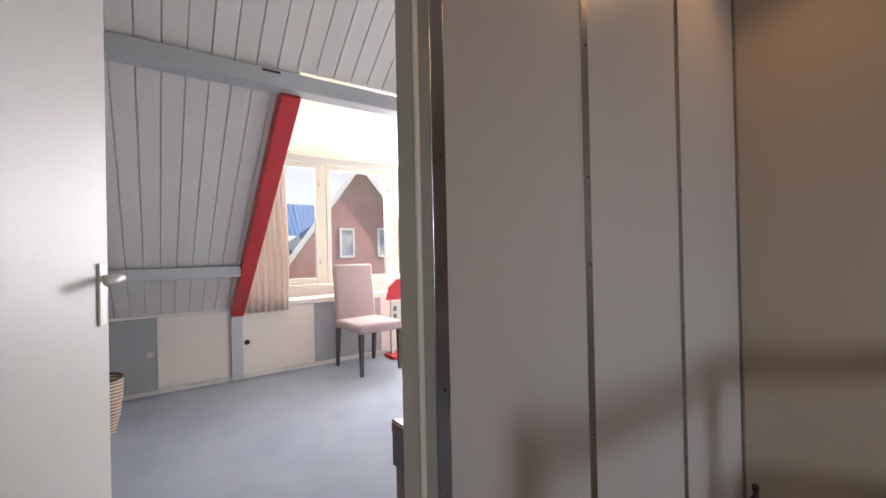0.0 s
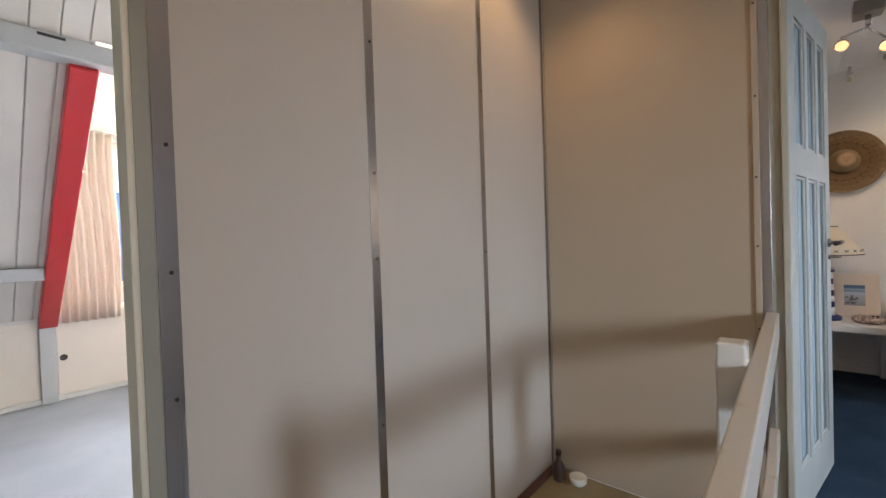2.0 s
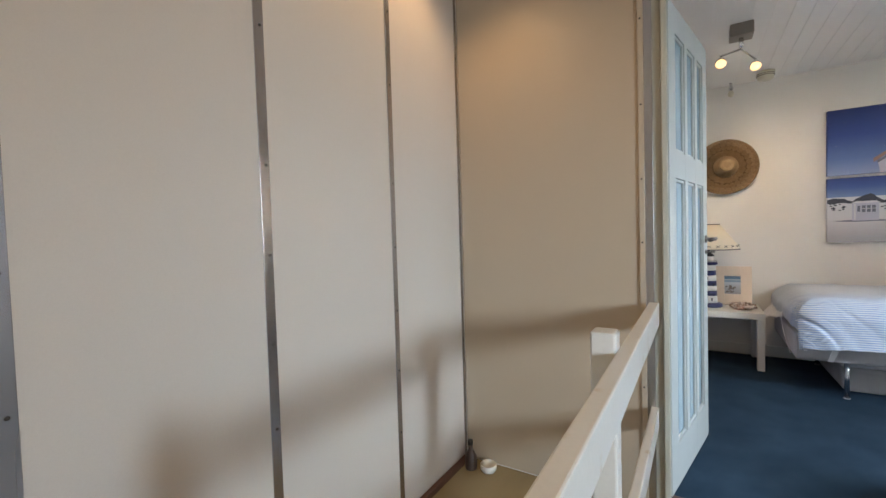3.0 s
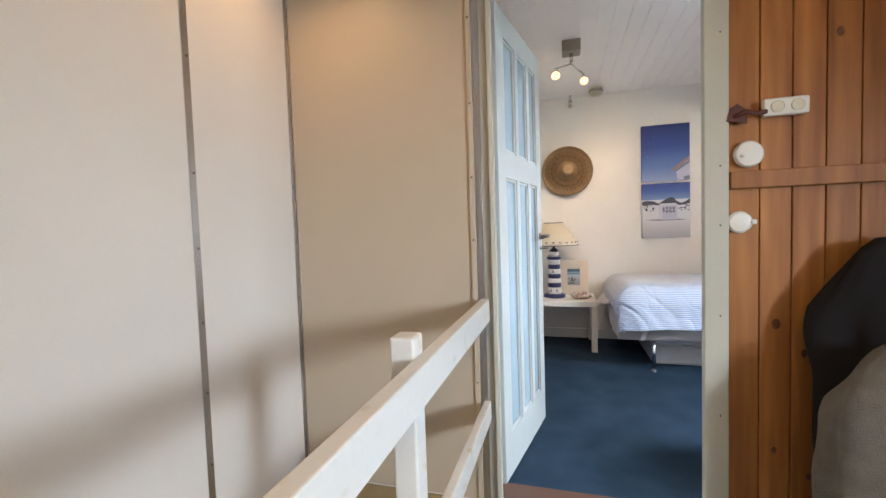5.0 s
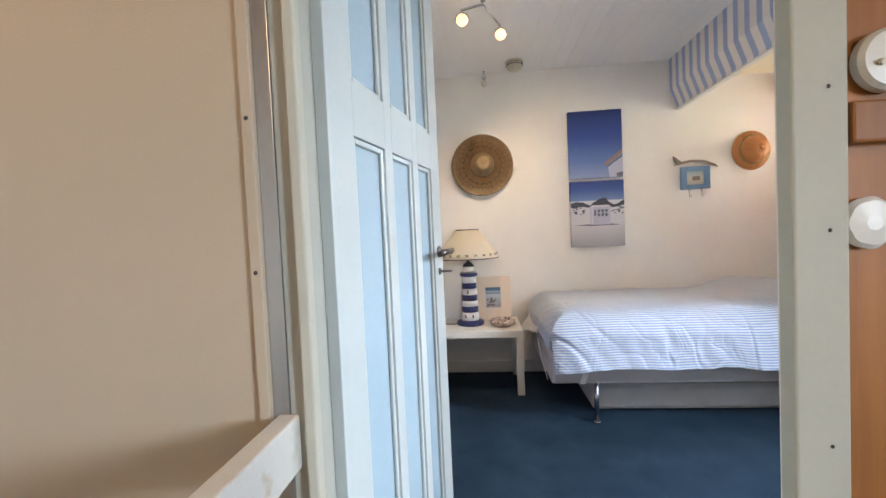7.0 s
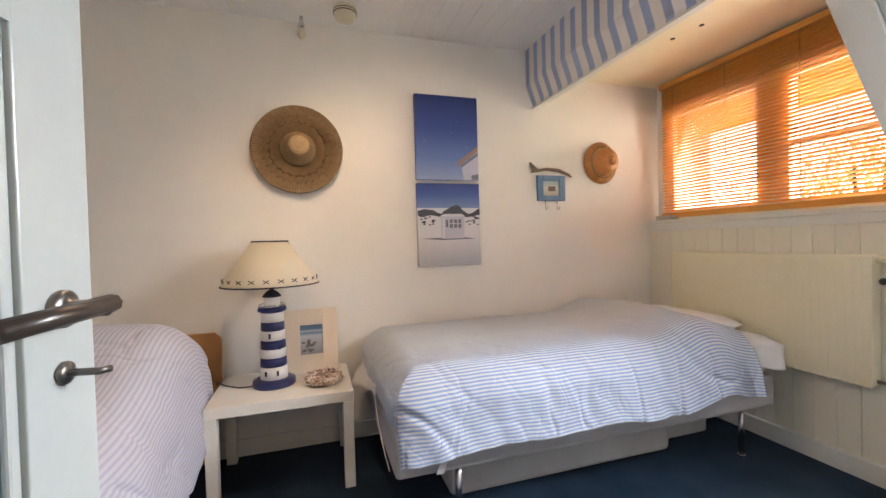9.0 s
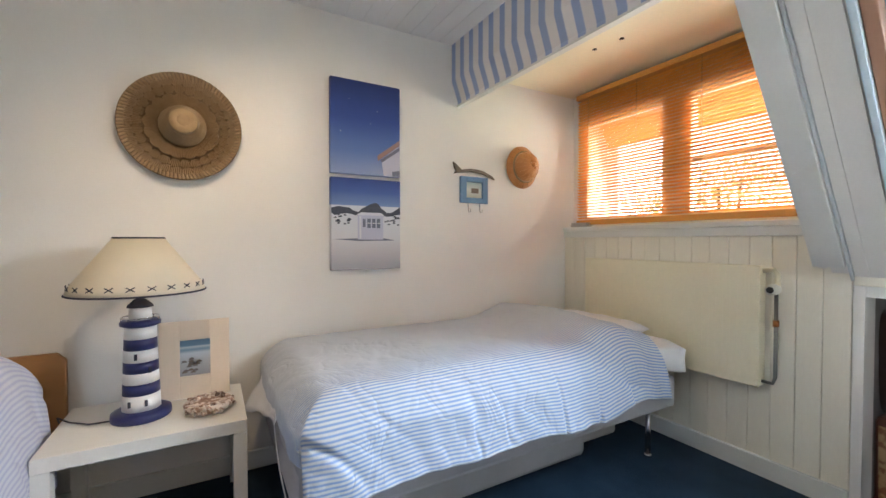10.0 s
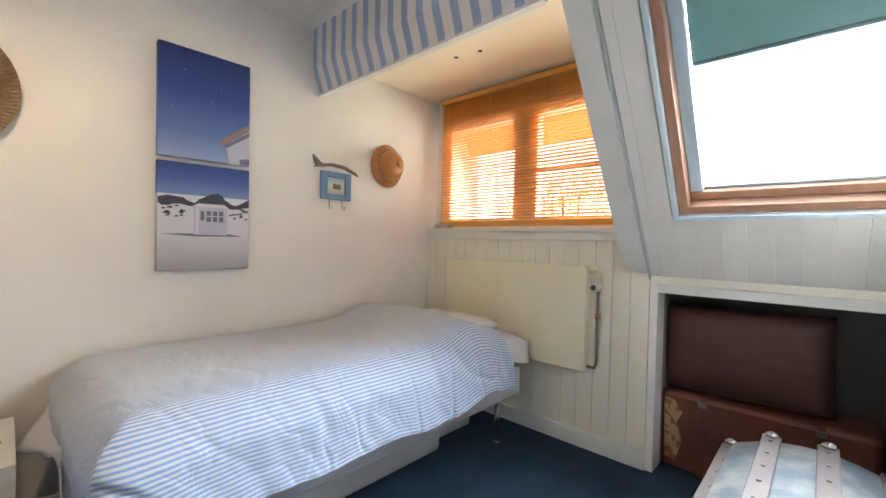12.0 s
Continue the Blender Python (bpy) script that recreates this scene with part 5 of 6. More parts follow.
fk = tagged(thing("fish_hook_rack", (WX, 0.83, 1.47)), "small blue wooden rack with a carved fish and hooks", "hook rack")
boxes("frame", [(-0.022, 0, -0.105, -0.062, -0.085, 0.085), (-0.022, 0, 0.062, 0.105, -0.085, 0.085), (-0.022, 0, -0.062, 0.062, -0.085, -0.05), (-0.022, 0, -0.062, 0.062, 0.05, 0.085)], BLUEFRAME, fk, "distressed blue frame", 0.003)
box("picture", -0.010, -0.004, -0.062, 0.062, -0.05, 0.05, ramped("small_print", [(0, (0.42, 0.42, 0.36)), (0.5, (0.55, 0.57, 0.52)), (1, (0.30, 0.42, 0.46))], -0.05, 0.05), fk)
box("boat", -0.0125, -0.0105, -0.035, 0.02, -0.02, 0.012, FISH, fk)
body = [(0.15, 0.135), (0.135, 0.115), (0.155, 0.10), (0.10, 0.108), (0.03, 0.120), (-0.06, 0.112), (-0.135, 0.088), (-0.16, 0.078), (-0.14, 0.100), (-0.06, 0.132), (0.03, 0.138), (0.10, 0.126), (0.158, 0.172)]
plate("fish", body, 0.016, FISH, fk, "carved driftwood fish", Matrix(((0, 0, -1, -0.006), (1, 0, 0, 0), (0, 1, 0, -0.002), (0, 0, 0, 1))))
for y_ in (-0.045, 0.045):
    rod("hook", [(-0.01, y_, -0.08), (-0.012, y_, -0.13), (-0.02, y_, -0.145), (-0.032, y_ - 0.004, -0.14), (-0.034, y_ - 0.004, -0.125)], 0.0028, CHROME, fk, "wire hook")

# ---- ceiling things ----
cl = tagged(thing("ceiling_spotlight", (5.73, 2.405, ROOM_CEIL)), "taupe ceiling fitting with two lit spot bulbs", "lamp")
box("base", -0.06, 0.06, -0.06, 0.06, -0.075, 0.0, TAUPE, cl, "taupe square base", 0.006)
lathe("stem", [(0.012, -0.13), (0.012, -0.075)], CHROME, cl, "", 12)
rod("arm", [(0.015, 0.11, -0.155), (0.02, 0.0, -0.135), (0.2, -0.09, -0.155)], 0.006, CHROME, cl)
for x_, y_ in ((0.018, 0.105), (0.2, -0.09)):
    sp_ = lathe("spot", [(0.012, 0.05), (0.025, 0.035), (0.034, 0.0)], CHROME, cl, "chrome spot head", 20, m=pose(x_, y_, -0.20, 0, 50))
    lathe("bulb", [(0.029, -0.004), (0.020, -0.012), (0.004, -0.016)], BULB, sp_, "glowing bulb", 16, m=pose(x_, y_, -0.20, 0, 50))
sm = tagged(thing("smoke_detector", (6.79, 2.168, ROOM_CEIL)), "yellowed plastic smoke detector on ceiling", "smoke detector")
lathe("body", [(0.040, -0.066), (0.052, -0.056), (0.058, -0.030), (0.062, -0.012), (0.062, 0.0)], BEIGEPLASTIC, sm)
for z_ in (-0.022, -0.034):
    lathe("vent_slot", [(0.0615, z_), (0.0615, z_ + 0.004)], DARKWOOD, sm, "dark vent slot")
bh = tagged(thing("bulb_holder", (6.93, 2.39, ROOM_CEIL - 0.0)), "small bare bulb holder at the ceiling edge", "bulb holder")
lathe("holder", [(0.016, -0.065), (0.018, -0.04), (0.010, -0.03), (0.010, 0.0)], CHROME, bh, "", 14)
lathe("bulb", [(0.006, -0.12), (0.022, -0.105), (0.022, -0.085), (0.014, -0.065)], BEIGEPLASTIC, bh, "", 16)

# ---- niche: suitcases, and trunk before it ----
def suitcase(name, at, lx, ly, lz, material, label, tilt=0.0, straps=True, rz=0.0):
    t = tagged(thing(name), label, "suitcase", group="suitcases in the niche")
    t.matrix_basis = pose(*at, 0, tilt, rz)
    box("body", -lx / 2, lx / 2, -ly / 2, ly / 2, 0.0, lz, material, t, "", 0.025)
    if straps:
        for x in (-lx * 0.27, lx * 0.27):
            box("strap", x - 0.014, x + 0.014, -ly / 2 - 0.004, ly / 2 + 0.004, -0.002, lz + 0.004, TAN, t, "leather strap", 0.003)
            box("buckle", x - 0.018, x + 0.018, ly / 2 + 0.004, ly / 2 + 0.009, lz * 0.88, lz * 0.95, GREYMETAL, t, "", 0.002)
    return t


s1 = suitcase("leather_suitcase", (4.965, -0.255, 0.003), 0.80, 0.26, 0.395, TAN, "scuffed red-brown leather suitcase with straps", straps=True)
plate("scuff", [(-0.38, 0.05), (-0.33, 0.04), (-0.30, 0.15), (-0.325, 0.24), (-0.30, 0.30), (-0.34, 0.355), (-0.385, 0.36)], 0.001, SCUFF, s1, "worn pale patch", Matrix(((-1, 0, 0, 0), (0, 0, 1, 0.1302), (0, 1, 0, 0), (0, 0, 0, 1))))
lc = pillow("leatherette_cushion", 5.05, -0.235, 0.622, 0.68, 0.45, 0.22, LEATHER, "dark brown leatherette cushion resting on the suitcase")
tagged(lc, category="cushion").matrix_basis = pose(5.05, -0.235, 0.622, 88, 1.0, 0)
suitcase("leather_suitcase", (4.53, -0.19, 0.003), 0.05, 0.30, 0.62, TAN, "narrow red-brown case standing in the niche", 0, False)

tk = tagged(thing("travel_trunk", (5.035, 0.18, 0.002)), "weathered zinc-clad trunk with riveted battens on floor", "trunk")
TL, TW = 0.53, 0.84
box("body", -TL, 0.0, 0.12, 0.12 + TW, 0.0, 0.36, ZINC, tk, "", 0.008)
bm = bmesh.new()
K_ = 14
prof = [(-TL * k / K_, 0.362 + 0.085 * math.sin(math.pi * k / K_) ** 0.8) for k in range(K_ + 1)]
r0 = [bm.verts.new((x, 0.12, z)) for x, z in prof]
r1 = [bm.verts.new((x, 0.12 + TW, z)) for x, z in prof]
for k in range(K_):
    bm.faces.new((r0[k], r0[k + 1], r1[k + 1], r1[k]))
bm.faces.new(r0)
bm.faces.new(r1[::-1])
bm.faces.new((r0[0], r1[0], r1[-1], r0[-1]))
bmesh.ops.recalc_face_normals(bm, faces=bm.faces)
lid = part("lid", bm, ZINC, tk, "slightly domed zinc lid")
for k in (0, 4, 8, 12):
    x, z = prof[k]
    z += 0.004
    an = math.degrees(math.atan2(prof[min(k + 1, K_)][1] - prof[max(k - 1, 0)][1], -(prof[max(k - 1, 0)][0] - prof[min(k + 1, K_)][0]))) if 0 < k else 20
    bt_ = box("batten", -0.028, 0.028, 0.105, 0.12 + TW + 0.015, 0.0, 0.016, BATTEN, lid, "grey worn wooden batten", 0.004, pose(x - (0.03 if k == 0 else 0), 0, z, 0, 0 if k else 24))
    lathe("corner_cap", [(0.022, 0), (0.02, 0.012), (0.006, 0.02)], CHROME, lid, "metal end cap", 12, m=pose(x - (0.03 if k == 0 else 0), 0.118, z + 0.016))
    for q in range(7):
        lathe("rivet", [(0.007, 0), (0.005, 0.004), (0.001, 0.005)], GREYMETAL, lid, seg=8, m=pose(x - (0.03 if k == 0 else 0), 0.17 + q * 0.115, z + 0.016))
s3 = suitcase("leather_suitcase", (4.80, 1.44, 0.003), 0.30, 0.24, 0.56, TAN, "red-brown leather suitcase standing on end beside trunk", straps=False)
box("edge_binding", -0.152, 0.152, 0.098, 0.124, 0.01, 0.555, SCUFF, s3, "worn tan edge binding", 0.006)
rod("handle", [(-0.05, 0.0, 0.555), (-0.05, 0.0, 0.585), (0.0, 0.0, 0.592), (0.05, 0.0, 0.585), (0.05, 0.0, 0.555)], 0.009, SCUFF, s3, "tan leather handle")
# ---- front room ----
KY = 7.077
structure(box("floor_front", 0.6, 6.3, 3.66, 7.6, -0.12, -0.002, GREYCARPET), "light grey-blue front room carpet", "floor")
structure(box("wall_front_west", 0.5, 0.6, 3.76, 7.6, -0.12, 3.3, WHITE), "plain white front room wall", "wall")
structure(box("wall_front_east", 6.3, 6.4, 3.66, 7.6, -0.12, 3.3, WHITE), "plain white front room wall", "wall")
structure(box("wall_front_party", 4.475, 6.3, 4.003, 4.05, -0.12, 3.3, WHITE), "plain white front room wall", "wall")
structure(box("wall_front_upper", 0.6, 4.475, 3.66, 3.75, 2.525, 3.3, WHITE), "plain white wall above the doorway", "wall")
DX0, DX1 = 2.915, 6.28                            # dormer opening
FL = math.hypot(1, FS)


def front_m(x, y):
    """On the front slope: own x along the room, own y up the slope, own z into the room."""
    return Matrix(((1, 0, 0, x), (0, -1 / FL, -FS / FL, y), (0, FS / FL, -1 / FL, front_z(y)), (0, 0, 0, 1)))


FM = front_m(0.0, KY)
V_P0, V_P1 = (KY - 5.26) * FL, (KY - 5.13) * FL    # purlin below the upper boards
V_TOP = (KY - 3.70) * FL
fs_ = structure(thing("wall_front_slope"), "white boarded sloping roof over the front room", "wall")
fs_.matrix_basis = FM
boxes("backing", [(0.6, DX0 - 0.02, -0.05, V_TOP, -0.10, -0.013), (DX0 - 0.02, DX1, V_P1, V_TOP, -0.10, -0.013), (DX1, 6.3, -0.05, V_TOP, -0.10, -0.013)], WHITE, fs_)
x = 0.60
while x < 6.28:
    x1 = min(x + 0.099, 6.30)
    low = 0.0 if (x1 < DX0 + 0.05 or x > DX1) else V_P1 - 0.02
    box("plank", x, x1 - 0.0035, low, V_TOP, -0.0125, 0.0, BOARD, fs_, bevel=0.0045)
    x += 0.099
pr = structure(thing("beam_purlin"), "pale grey painted roof purlins", "beam")
box("purlin", 0.6, 6.3, 5.135, 5.245, 2.000, 2.088, GREYTRIM, pr, "pale grey upper purlin", 0.006)
box("purlin", 0.6, 2.806, 6.50, 6.64, 0.965, 1.050, GREYTRIM, pr, "pale grey lower purlin", 0.006)
box("crack", 2.70, 2.79, 5.132, 5.134, 2.066, 2.078, SCREW, pr, "dark split in the beam")
rr_ = structure(thing("rafter_red"), "red gloss painted sloping rafter", "rafter")
rr_.matrix_basis = FM
box("rafter", 2.806, 2.912, -0.02, V_P0 + 0.03, -0.05, 0.075, RED, rr_, "", 0.006)
rr2 = structure(thing("rafter_red"), "red gloss painted sloping rafter", "rafter")
rr2.matrix_basis = FM
box("rafter", DX1 - 0.1, DX1, -0.02, V_P0 + 0.03, -0.05, 0.075, RED, rr2, "", 0.006)
# knee wall with sliding panels
kw = structure(boxes("wall_knee_front", [(0.6, 6.3, KY + 0.016, KY + 0.10, -0.12, 0.655)], KNEE), "cream knee wall with sliding cupboard panels", "wall")
for x0, x1, m_ in ((0.62, 1.40, KNEE), (1.41, 2.255, GREYPANEL), (2.262, 2.80, KNEE), (2.905, 3.565, KNEE), (3.572, 4.30, GREYPANEL), (4.307, 5.5, KNEE)):
    box("panel", x0, x1, KY, KY + 0.014, 0.04, 0.632, m_, kw, "grey sliding panel" if m_ is GREYPANEL else "", 0.002)
box("post", 2.806, 2.900, KY - 0.03, KY + 0.015, 0.0, 0.66, GREYTRIM, kw, "pale grey post", 0.004)
box("lower_track", 0.62, 5.5, KY - 0.006, KY + 0.013, 0.0, 0.036, TRIM, kw, "", 0.002)
box("upper_track", 0.62, 5.5, KY - 0.006, KY + 0.013, 0.634, 0.655, TRIM, kw, "", 0.002)
for x, m_ in ((2.212, WHITEPLASTIC), (2.94, SCREW)):
    lathe("finger_pull", [(0.024, 0), (0.024, 0.003), (0.017, 0.003), (0.015, 0.001)], m_, kw, "round finger pull", 20, m=pose(x, KY - 0.0005, 0.33, 90))
# dormer
WY = 7.42
structure(box("ceiling_dormer_front", DX0, DX1, 5.20, WY + 0.1, 2.20, 2.25, CREAM_CEIL), "glossy white dormer ceiling", "ceiling")
structure(boxes("wall_dormer_front", [(DX0, DX1, WY, WY + 0.1, -0.12, 0.80), (DX0, DX1, WY, WY + 0.1, 2.14, 2.2), (DX0, 3.20, WY, WY + 0.1, 0.8, 2.14), (6.20, DX1, WY, WY + 0.1, 0.8, 2.14)], WHITE), "white dormer wall round the front window", "wall")
for xc in (DX0 - 0.022, DX1):
    structure(plate("wall_dormer_side", [(5.22, 2.05), (KY + 0.02, 0.64), (WY, 0.64), (WY, 2.25), (5.22, 2.25)], 0.02, WHITE, m=Matrix(((0, 0, 1, xc), (1, 0, 0, 0), (0, 1, 0, 0), (0, 0, 0, 1)))), "white dormer cheek wall", "wall")
structure(box("sill_front", DX0, DX1, KY + 0.014, WY, 0.656, 0.68, KNEE, bevel=0.004), "cream shelf board under the front window", "sill")
w3 = structure(thing("window_3"), "ivory painted casement windows of the front dormer", "window")
box("sill", 3.20, 6.20, WY - 0.045, WY + 0.02, 0.775, 0.805, WINFRAME, w3, "ivory window sill", 0.005)
# last bay is out of view, added to hold the side fill lamp
posts = [3.20, 3.765, 4.62, 5.35, 6.125]
for x in posts:
    box("mullion", x, x + 0.075, WY + 0.01, WY + 0.08, 0.806, 2.14, WINFRAME, w3, "", 0.005)
for x0, x1 in zip(posts, posts[1:]):
    a, b = x0 + 0.075, x1
    fr = boxes("casement", [(a, a + 0.05, WY + 0.0, WY + 0.05, 0.81, 2.13), (b - 0.05, b, WY + 0.0, WY + 0.05, 0.81, 2.13), (a + 0.05, b - 0.05, WY + 0.0, WY + 0.05, 0.81, 0.87), (a + 0.05, b - 0.05, WY + 0.0, WY + 0.05, 2.075, 2.13)], WINFRAME, w3, "", 0.006)
    g = box("pane", a + 0.05, b - 0.05, WY + 0.024, WY + 0.028, 0.87, 2.075, GLASS, fr)
    g.visible_shadow = False
    for z in (1.05, 1.9):
        lathe("hinge", [(0.008, -0.03), (0.008, 0.03)], BEIGEPLASTIC, fr, "", 10, m=pose(b - 0.012, WY - 0.006, z))
# curtain
ct = tagged(thing("curtain", (2.93, 7.03, 0.60)), "cream pleated curtain gathered beside the dormer window", "curtain")
bm = bmesh.new()
nx, nz = 72, 14
grid = [[bm.verts.new((0.37 * i / nx + 0.01 * math.sin(j * 0.4), 0.032 * math.sin(i / nx * math.tau * 6.5 + 0.15 * j) + 0.008 * noise.noise((i * 0.2, j * 0.3, 1)), 1.52 * j / nz)) for j in range(nz + 1)] for i in range(nx + 1)]
for i in range(nx):
    for j in range(nz):
        bm.faces.new((grid[i][j], grid[i + 1][j], grid[i + 1][j + 1], grid[i][j + 1]))
cu = part("cloth", bm, CURTAIN, ct, smooth=True)
so = cu.modifiers.new("thick", "SOLIDIFY")
so.thickness = 0.003
rod("rail", [(-0.04, 0, 1.53), (0.42, 0, 1.53)], 0.008, WHITEPLASTIC, ct)

# dining chair
ch = tagged(thing("dining_chair", (3.97, 6.68, 0.0), 4), "upholstered pale mauve dining chair with dark wooden legs", "chair")
bm = cube(bmesh.new(), -0.235, 0.235, -0.27, 0.26, 0.385, 0.475, 0.03)
part("seat", bm, CHAIRCLOTH, ch, "", True)
bm = cube(bmesh.new(), -0.22, 0.22, -0.035, 0.035, 0.0, 0.58, 0.028, pose(0, 0.245, 0.44, -7))
part("backrest", bm, CHAIRCLOTH, ch, "", True)
for x in (-0.205, 0.205):
    for y in (-0.24, 0.235):
        bm = bmesh.new()
        cube(bm, x - 0.021, x + 0.021, y - 0.021, y + 0.021, 0.0, 0.386)
        for v in bm.verts:
            if v.co.z < 0.1:
                v.co.x, v.co.y = x + (v.co.x - x) * 0.62, y + (v.co.y - y) * 0.62 + (0.03 if y > 0 else 0)
        part("leg", bm, DARKWOOD, ch, "dark tapered leg")
# basket
bs = tagged(thing("wicker_basket", (1.93, 6.36, 0.0)), "round striped wicker basket on grey carpet", "basket")
bm = bmesh.new()
uv = bm.loops.layers.uv.new("UVMap")
seg, prof = 36, [(0.095, 0.0), (0.125, 0.12), (0.14, 0.26), (0.142, 0.36), (0.132, 0.36), (0.128, 0.2), (0.09, 0.015)]
rings = [[bm.verts.new((r * math.cos(k * math.tau / seg), r * math.sin(k * math.tau / seg), z)) for k in range(seg)] for r, z in prof]
for j, (ra, rb) in enumerate(zip(rings, rings[1:])):
    for k in range(seg):
        f = bm.faces.new((ra[k], ra[(k + 1) % seg], rb[(k + 1) % seg], rb[k]))
        for lp_, (rr, kk, jj) in zip(f.loops, ((0, k, j), (0, k + 1, j), (0, k + 1, j + 1), (0, k, j + 1))):
            lp_[uv].uv = (0, prof[jj][1] + kk / seg * 0.088)
bm.faces.new(rings[0][::-1])
part("body", bm, WICKER, bs)
rod("rim", [(0.138 * math.cos(k * math.tau / 36), 0.138 * math.sin(k * math.tau / 36), 0.36) for k in range(37)], 0.008, DARKWOOD, bs, "dark woven rim")
box("strap", -0.03, 0.05, -0.150, -0.136, 0.27, 0.295, DARKWOOD, bs, "dark leather tab")
# dark chest just inside the doorway
cc = tagged(thing("wooden_chest", (3.045, 4.0, -0.002)), "mahogany chest with dark corner straps on carpet", "chest")
box("body", 0.0, 0.75, 0.0, 0.45, 0.0, 0.385, CHESTWOOD, cc, "", 0.006)
box("lid", -0.012, 0.762, -0.012, 0.462, 0.387, 0.435, CHESTWOOD, cc, "", 0.008)
for x in (-0.004, 0.72):
    box("strap", x, x + 0.034, -0.016, 0.466, 0.25, 0.44, DARKWOOD, cc, "dark corner strap", 0.002)
# red toy beyond the chair
ty = tagged(thing("toy_shop", (4.50, 6.86, 0.0)), "red and white wooden toy stand beside chair", "toy")
for x in (-0.17, 0.17):
    box("post", x - 0.015, x + 0.015, -0.015, 0.015, 0.035, 0.62, WHITEPLASTIC, ty, "", 0.003)
box("base", -0.22, 0.22, -0.12, 0.10, 0.0, 0.034, RED, ty, "red base board", 0.006)
plate("roof", [(-0.23, 0.0), (0.23, 0.0), (0.20, 0.14), (0.10, 0.22), (-0.10, 0.22), (-0.20, 0.14)], 0.03, RED, ty, "red top board", pose(0, 0.016, 0.62, 90), 0.004)
box("sign", -0.185, 0.155, -0.024, -0.016, 0.36, 0.60, WHITEPLASTIC, ty, "white board with grey marks", 0.003)
for z in (0.42, 0.5):
    box("mark", -0.16, -0.12, -0.0265, -0.0245, z, z + 0.05, GREYMETAL, ty)

# ---- outside ----
gr = structure(box("ground", -300, 300, -300, 300, -6.4, -6.0, GRASS), "green ground around the houses", "ground")


def house_gable(cx, y, apex, eaves_w, slope, base, depth, label):
    """A house with its gable end to us."""
    t = tagged(thing("brick_house", (cx, y, 0), -21), label, "house", group="houses across the street")
    ez = apex - eaves_w * slope
    bm = bmesh.new()
    pr_ = [(-eaves_w, base), (eaves_w, base), (eaves_w, ez), (0, apex), (-eaves_w, ez)]
    a_ = [bm.verts.new((x, 0.015, z)) for x, z in pr_]
    b_ = [bm.verts.new((x, depth, z)) for x, z in pr_]
    bm.faces.new(a_)
    bm.faces.new(b_[::-1])
    for k in range(5):
        bm.faces.new((a_[k], b_[k], b_[(k + 1) % 5], a_[(k + 1) % 5]))
    bmesh.ops.recalc_face_normals(bm, faces=bm.faces)
    wall = part("wall", bm, MORTAR, t)
    # courses of brick, joined
    bm = bmesh.new()
    z, row = max(base, -2.2), 0
    while z < apex - 0.1:
        half = min(eaves_w, (apex - z - 0.09) / slope)
        x = -half + (0.11 if row % 2 else 0)
        while x < half:
            x1 = min(x + 0.21, half)
            if x1 - x > 0.04:
                q = [bm.verts.new((xx, random.uniform(-0.002, 0.003), zz)) for xx, zz in ((x, z), (x1, z), (x1, z + 0.062), (x, z + 0.062))]
                bm.faces.new(q)
            x += 0.22
        z, row = z + 0.075, row + 1
    tagged(part("brickwork", bm, BRICK, wall), kind="stuff")
    run = math.hypot(eaves_w + 0.35, (eaves_w + 0.35) * slope)
    an = math.degrees(math.atan(slope))
    for s in (-1, 1):
        m_ = Matrix.Translation((0, 0, apex + 0.12)) @ pose(0, 0, 0, 0, s * an)
        xa, xb = sorted((0, s * run))
        box("roof", xa, xb, -0.25, depth + 0.2, -0.06, 0.06, ROOFTILE, t, "blue-grey tiled roof", 0, m_)
        box("bargeboard", xa, xb, -0.31, -0.251, -0.11, 0.08, FARWHITE, t, "white bargeboard", 0, m_)
    return t


def far_window(t, x0, x1, z0, z1, y=-0.02):
    f = boxes("window", [(x0, x0 + 0.07, y - 0.03, y + 0.03, z0, z1), (x1 - 0.07, x1, y - 0.03, y + 0.03, z0, z1), (x0, x1, y - 0.03, y + 0.03, z0, z0 + 0.08), (x0, x1, y - 0.03, y + 0.03, z1 - 0.08, z1)], FARWHITE, t, "white framed window")
    box("pane", x0 + 0.07, x1 - 0.07, y - 0.01, y + 0.01, z0 + 0.08, z1 - 0.08, DARKGLASS, f)


hg = house_gable(9.03, 18.0, 4.5, 4.4, 1.38, -6.0, 8.0, "red brick gabled house with white bargeboards")
far_window(hg, -0.85, -0.28, 0.95, 2.1)
far_window(hg, 0.62, 1.2, 0.95, 2.1)
far_window(hg, -2.0, -0.9, -2.0, -0.6)
rw = tagged(thing("terrace_house", (6.0, 24.0, 0)), "brick terrace with a steep blue-grey tiled roof", "house", group="houses across the street")
box("wall", -14, 14, 0.0, 7.0, -6.0, -0.6, MORTAR, rw, "brick wall")
rm = Matrix.Translation((0, 0, -0.6)) @ pose(0, 0, 0, 52)
roof = box("roof", -14.2, 14.2, -0.2, 5.9, -0.08, 0.0, ROOFTILE, rw, "blue-grey tiled roof", 0, rm)
bm = bmesh.new()
for k in range(24):
    cube(bm, -14.2, 14.2, -0.2 + 0.25 * k, 0.055 + 0.25 * k, 0.0, 0.02, 0, rm @ pose(0, 0, 0, -2))
for k in range(72):
    cube(bm, -9 + 0.25 * k, -8.88 + 0.25 * k, -0.2, 5.9, 0.012, 0.035, 0, rm)
tagged(part("tiles", bm, ROOFTILE, roof, "rows of blue-grey roof tiles"), kind="stuff")
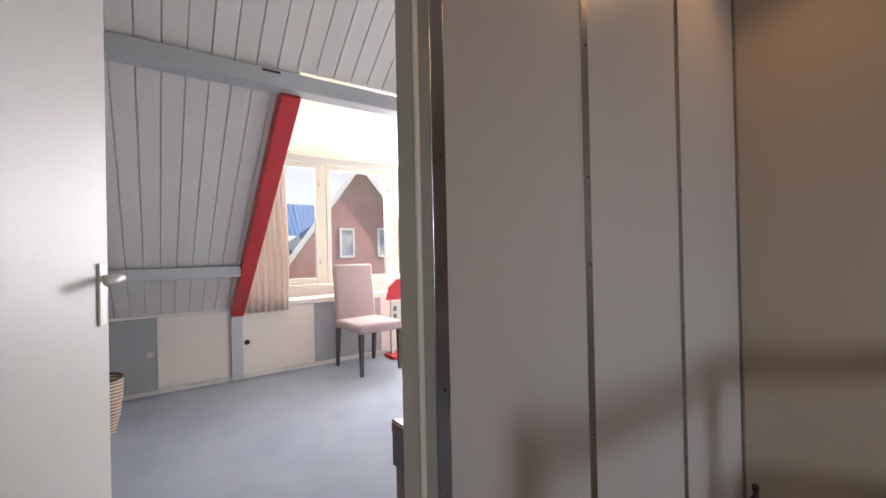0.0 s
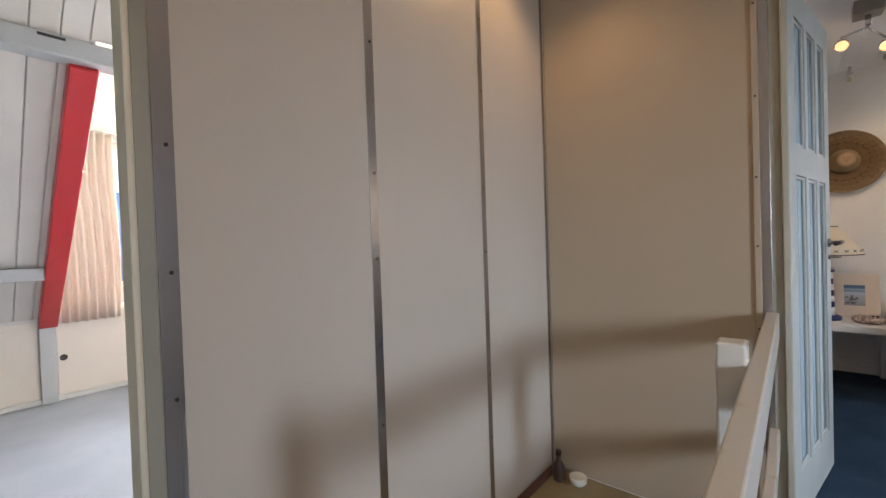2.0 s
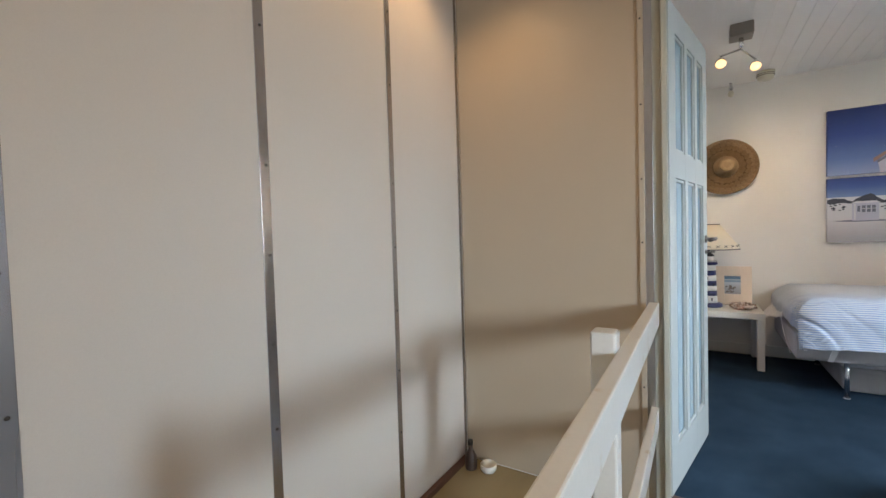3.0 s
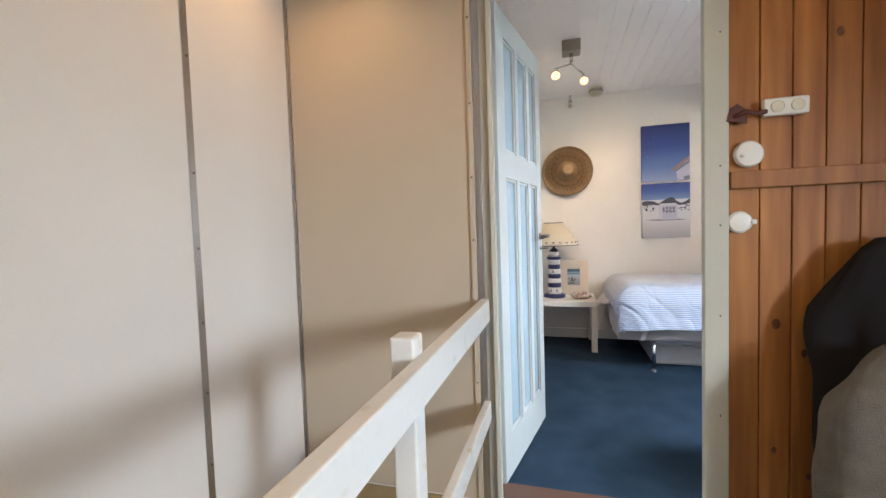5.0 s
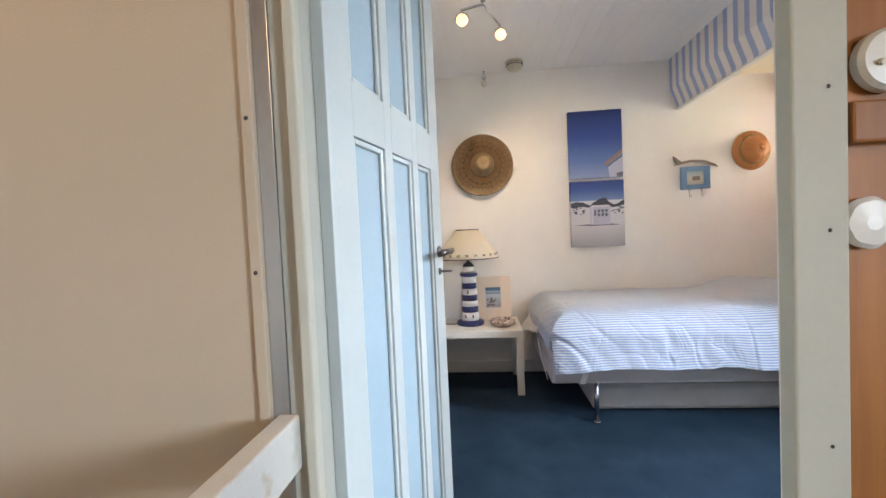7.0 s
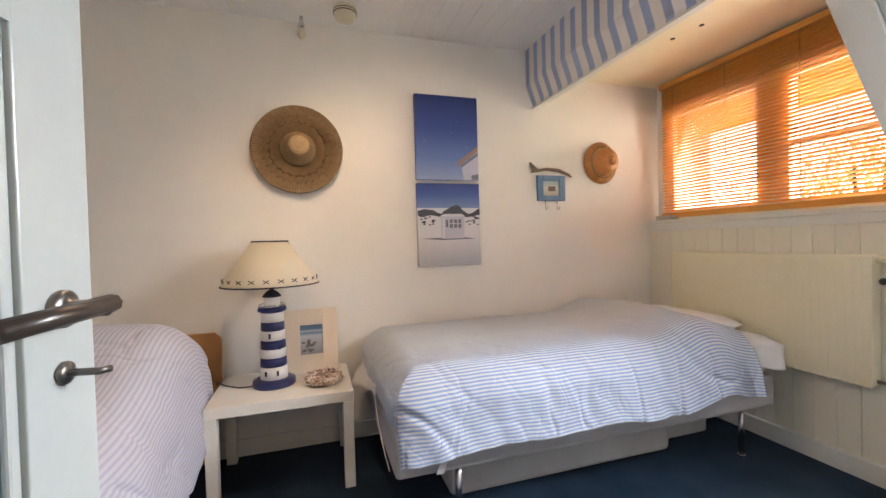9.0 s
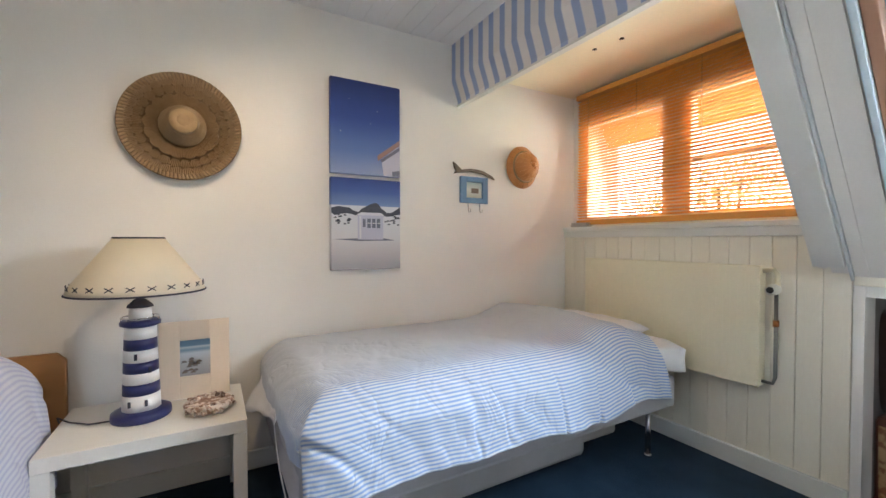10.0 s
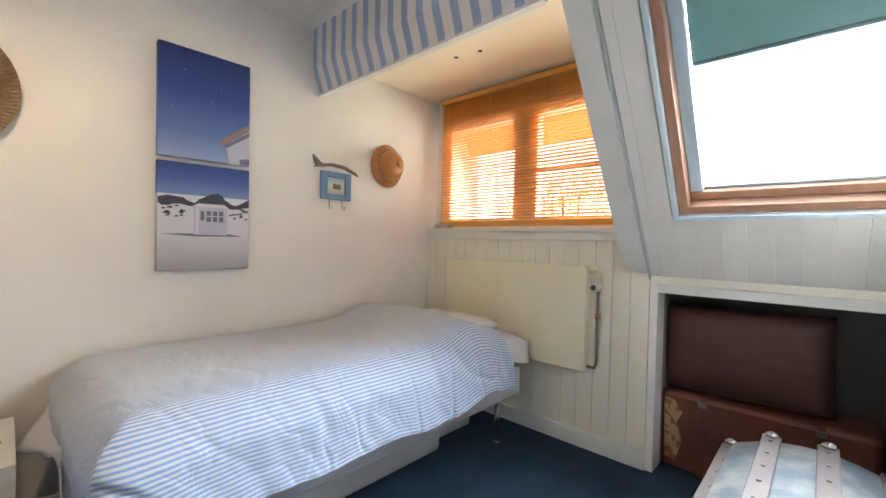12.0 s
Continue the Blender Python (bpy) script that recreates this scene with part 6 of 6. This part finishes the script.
box("rooflight", 2.25, 2.95, 2.4, 3.4, 0.0, 0.08, FARWHITE, rw, "pale rooflight", 0, rm)
box("dormer", -2.0, -0.6, 0.3, 2.5, 0.6, 2.0, FARWHITE, rw, "white roof dormer")
boxes("chimney", [(-3.0, -2.3, 2.7, 3.4, 2.0, 5.2)], BRICK, rw, "brick chimney")


def tree(name, at, height, seed, label):
    t = tagged(thing(name, at), label, "tree")
    rg = random.Random(seed)
    bm = bmesh.new()

    def limb(p, q, ra, rb):
        d = (q - p).normalized()
        u = d.cross(Vector((0.3, 0.8, 0.1))).normalized()
        v = d.cross(u)
        a_ = [bm.verts.new(p + ra * (math.cos(k * math.tau / 8) * u + math.sin(k * math.tau / 8) * v)) for k in range(8)]
        b_ = [bm.verts.new(q + rb * (math.cos(k * math.tau / 8) * u + math.sin(k * math.tau / 8) * v)) for k in range(8)]
        for k in range(8):
            bm.faces.new((a_[k], a_[(k + 1) % 8], b_[(k + 1) % 8], b_[k]))

    tips = []
    top = Vector((0.2, 0.1, height * 0.55))
    limb(Vector((0, 0, 0)), top, 0.22, 0.13)
    for k in range(11):
        an = k * 2.4
        q = top + Vector((math.cos(an) * rg.uniform(0.8, 2.0), math.sin(an) * rg.uniform(0.8, 1.8), rg.uniform(0.4, height * 0.42)))
        limb(top - Vector((0, 0, rg.uniform(0, 1.2))), q, 0.08, 0.025)
        tips.append(q)
    part("trunk", bm, BARK, t)
    bm = bmesh.new()
    for q in tips:
        for _ in range(520):
            c = q + Vector((rg.gauss(0, 0.5), rg.gauss(0, 0.5), rg.gauss(0, 0.45)))
            s_ = rg.uniform(0.03, 0.07)
            r_ = Euler((rg.uniform(0, 6), rg.uniform(0, 6), rg.uniform(0, 6))).to_matrix()
            bm.faces.new([bm.verts.new(c + r_ @ Vector(v)) for v in ((-s_, 0, 0), (0, -s_ * 0.5, 0.01), (s_, 0, 0), (0, s_ * 0.5, 0.01))])
    tagged(part("crown", bm, LEAF, t, "yellow-green leaves"), kind="stuff")
    return t


tree("garden_tree", (9.6, -8.0, -6.0), 9.0, 3, "leafy yellow-green garden tree behind the house")
tree("garden_tree", (13.0, -10.5, -6.0), 8.0, 8, "leafy yellow-green garden tree behind the house")

# ---- pine planks of the landing's end wall ----
y = 1.940
k = 0
while y > -0.09:
    y0 = max(y - 0.091, -0.098)
    pk = box("plank", END_X + 0.002, END_X + 0.018, y0 + 0.003, y, 0.0, CEIL_Z, PINE, we, bevel=0.003)
    rg = random.Random(k + 3)
    for q in range(rg.randint(2, 4)):
        z = rg.uniform(0.15, 2.2)
        lathe("knot", [(rg.uniform(0.008, 0.014), 0), (0.005, 0.0006)], KNOT, pk, "dark pine knot", 10, m=pose(END_X + 0.002, rg.uniform(y0 + 0.02, y - 0.02), z, 0, -90) @ Matrix.Diagonal((1.5, 1, 1, 1)))
    y -= 0.091
    k += 1
box("ledge", END_X - 0.022, END_X + 0.0015, -0.098, 1.942, 1.230, 1.288, PINE, we, "pine cross rail", 0.004)
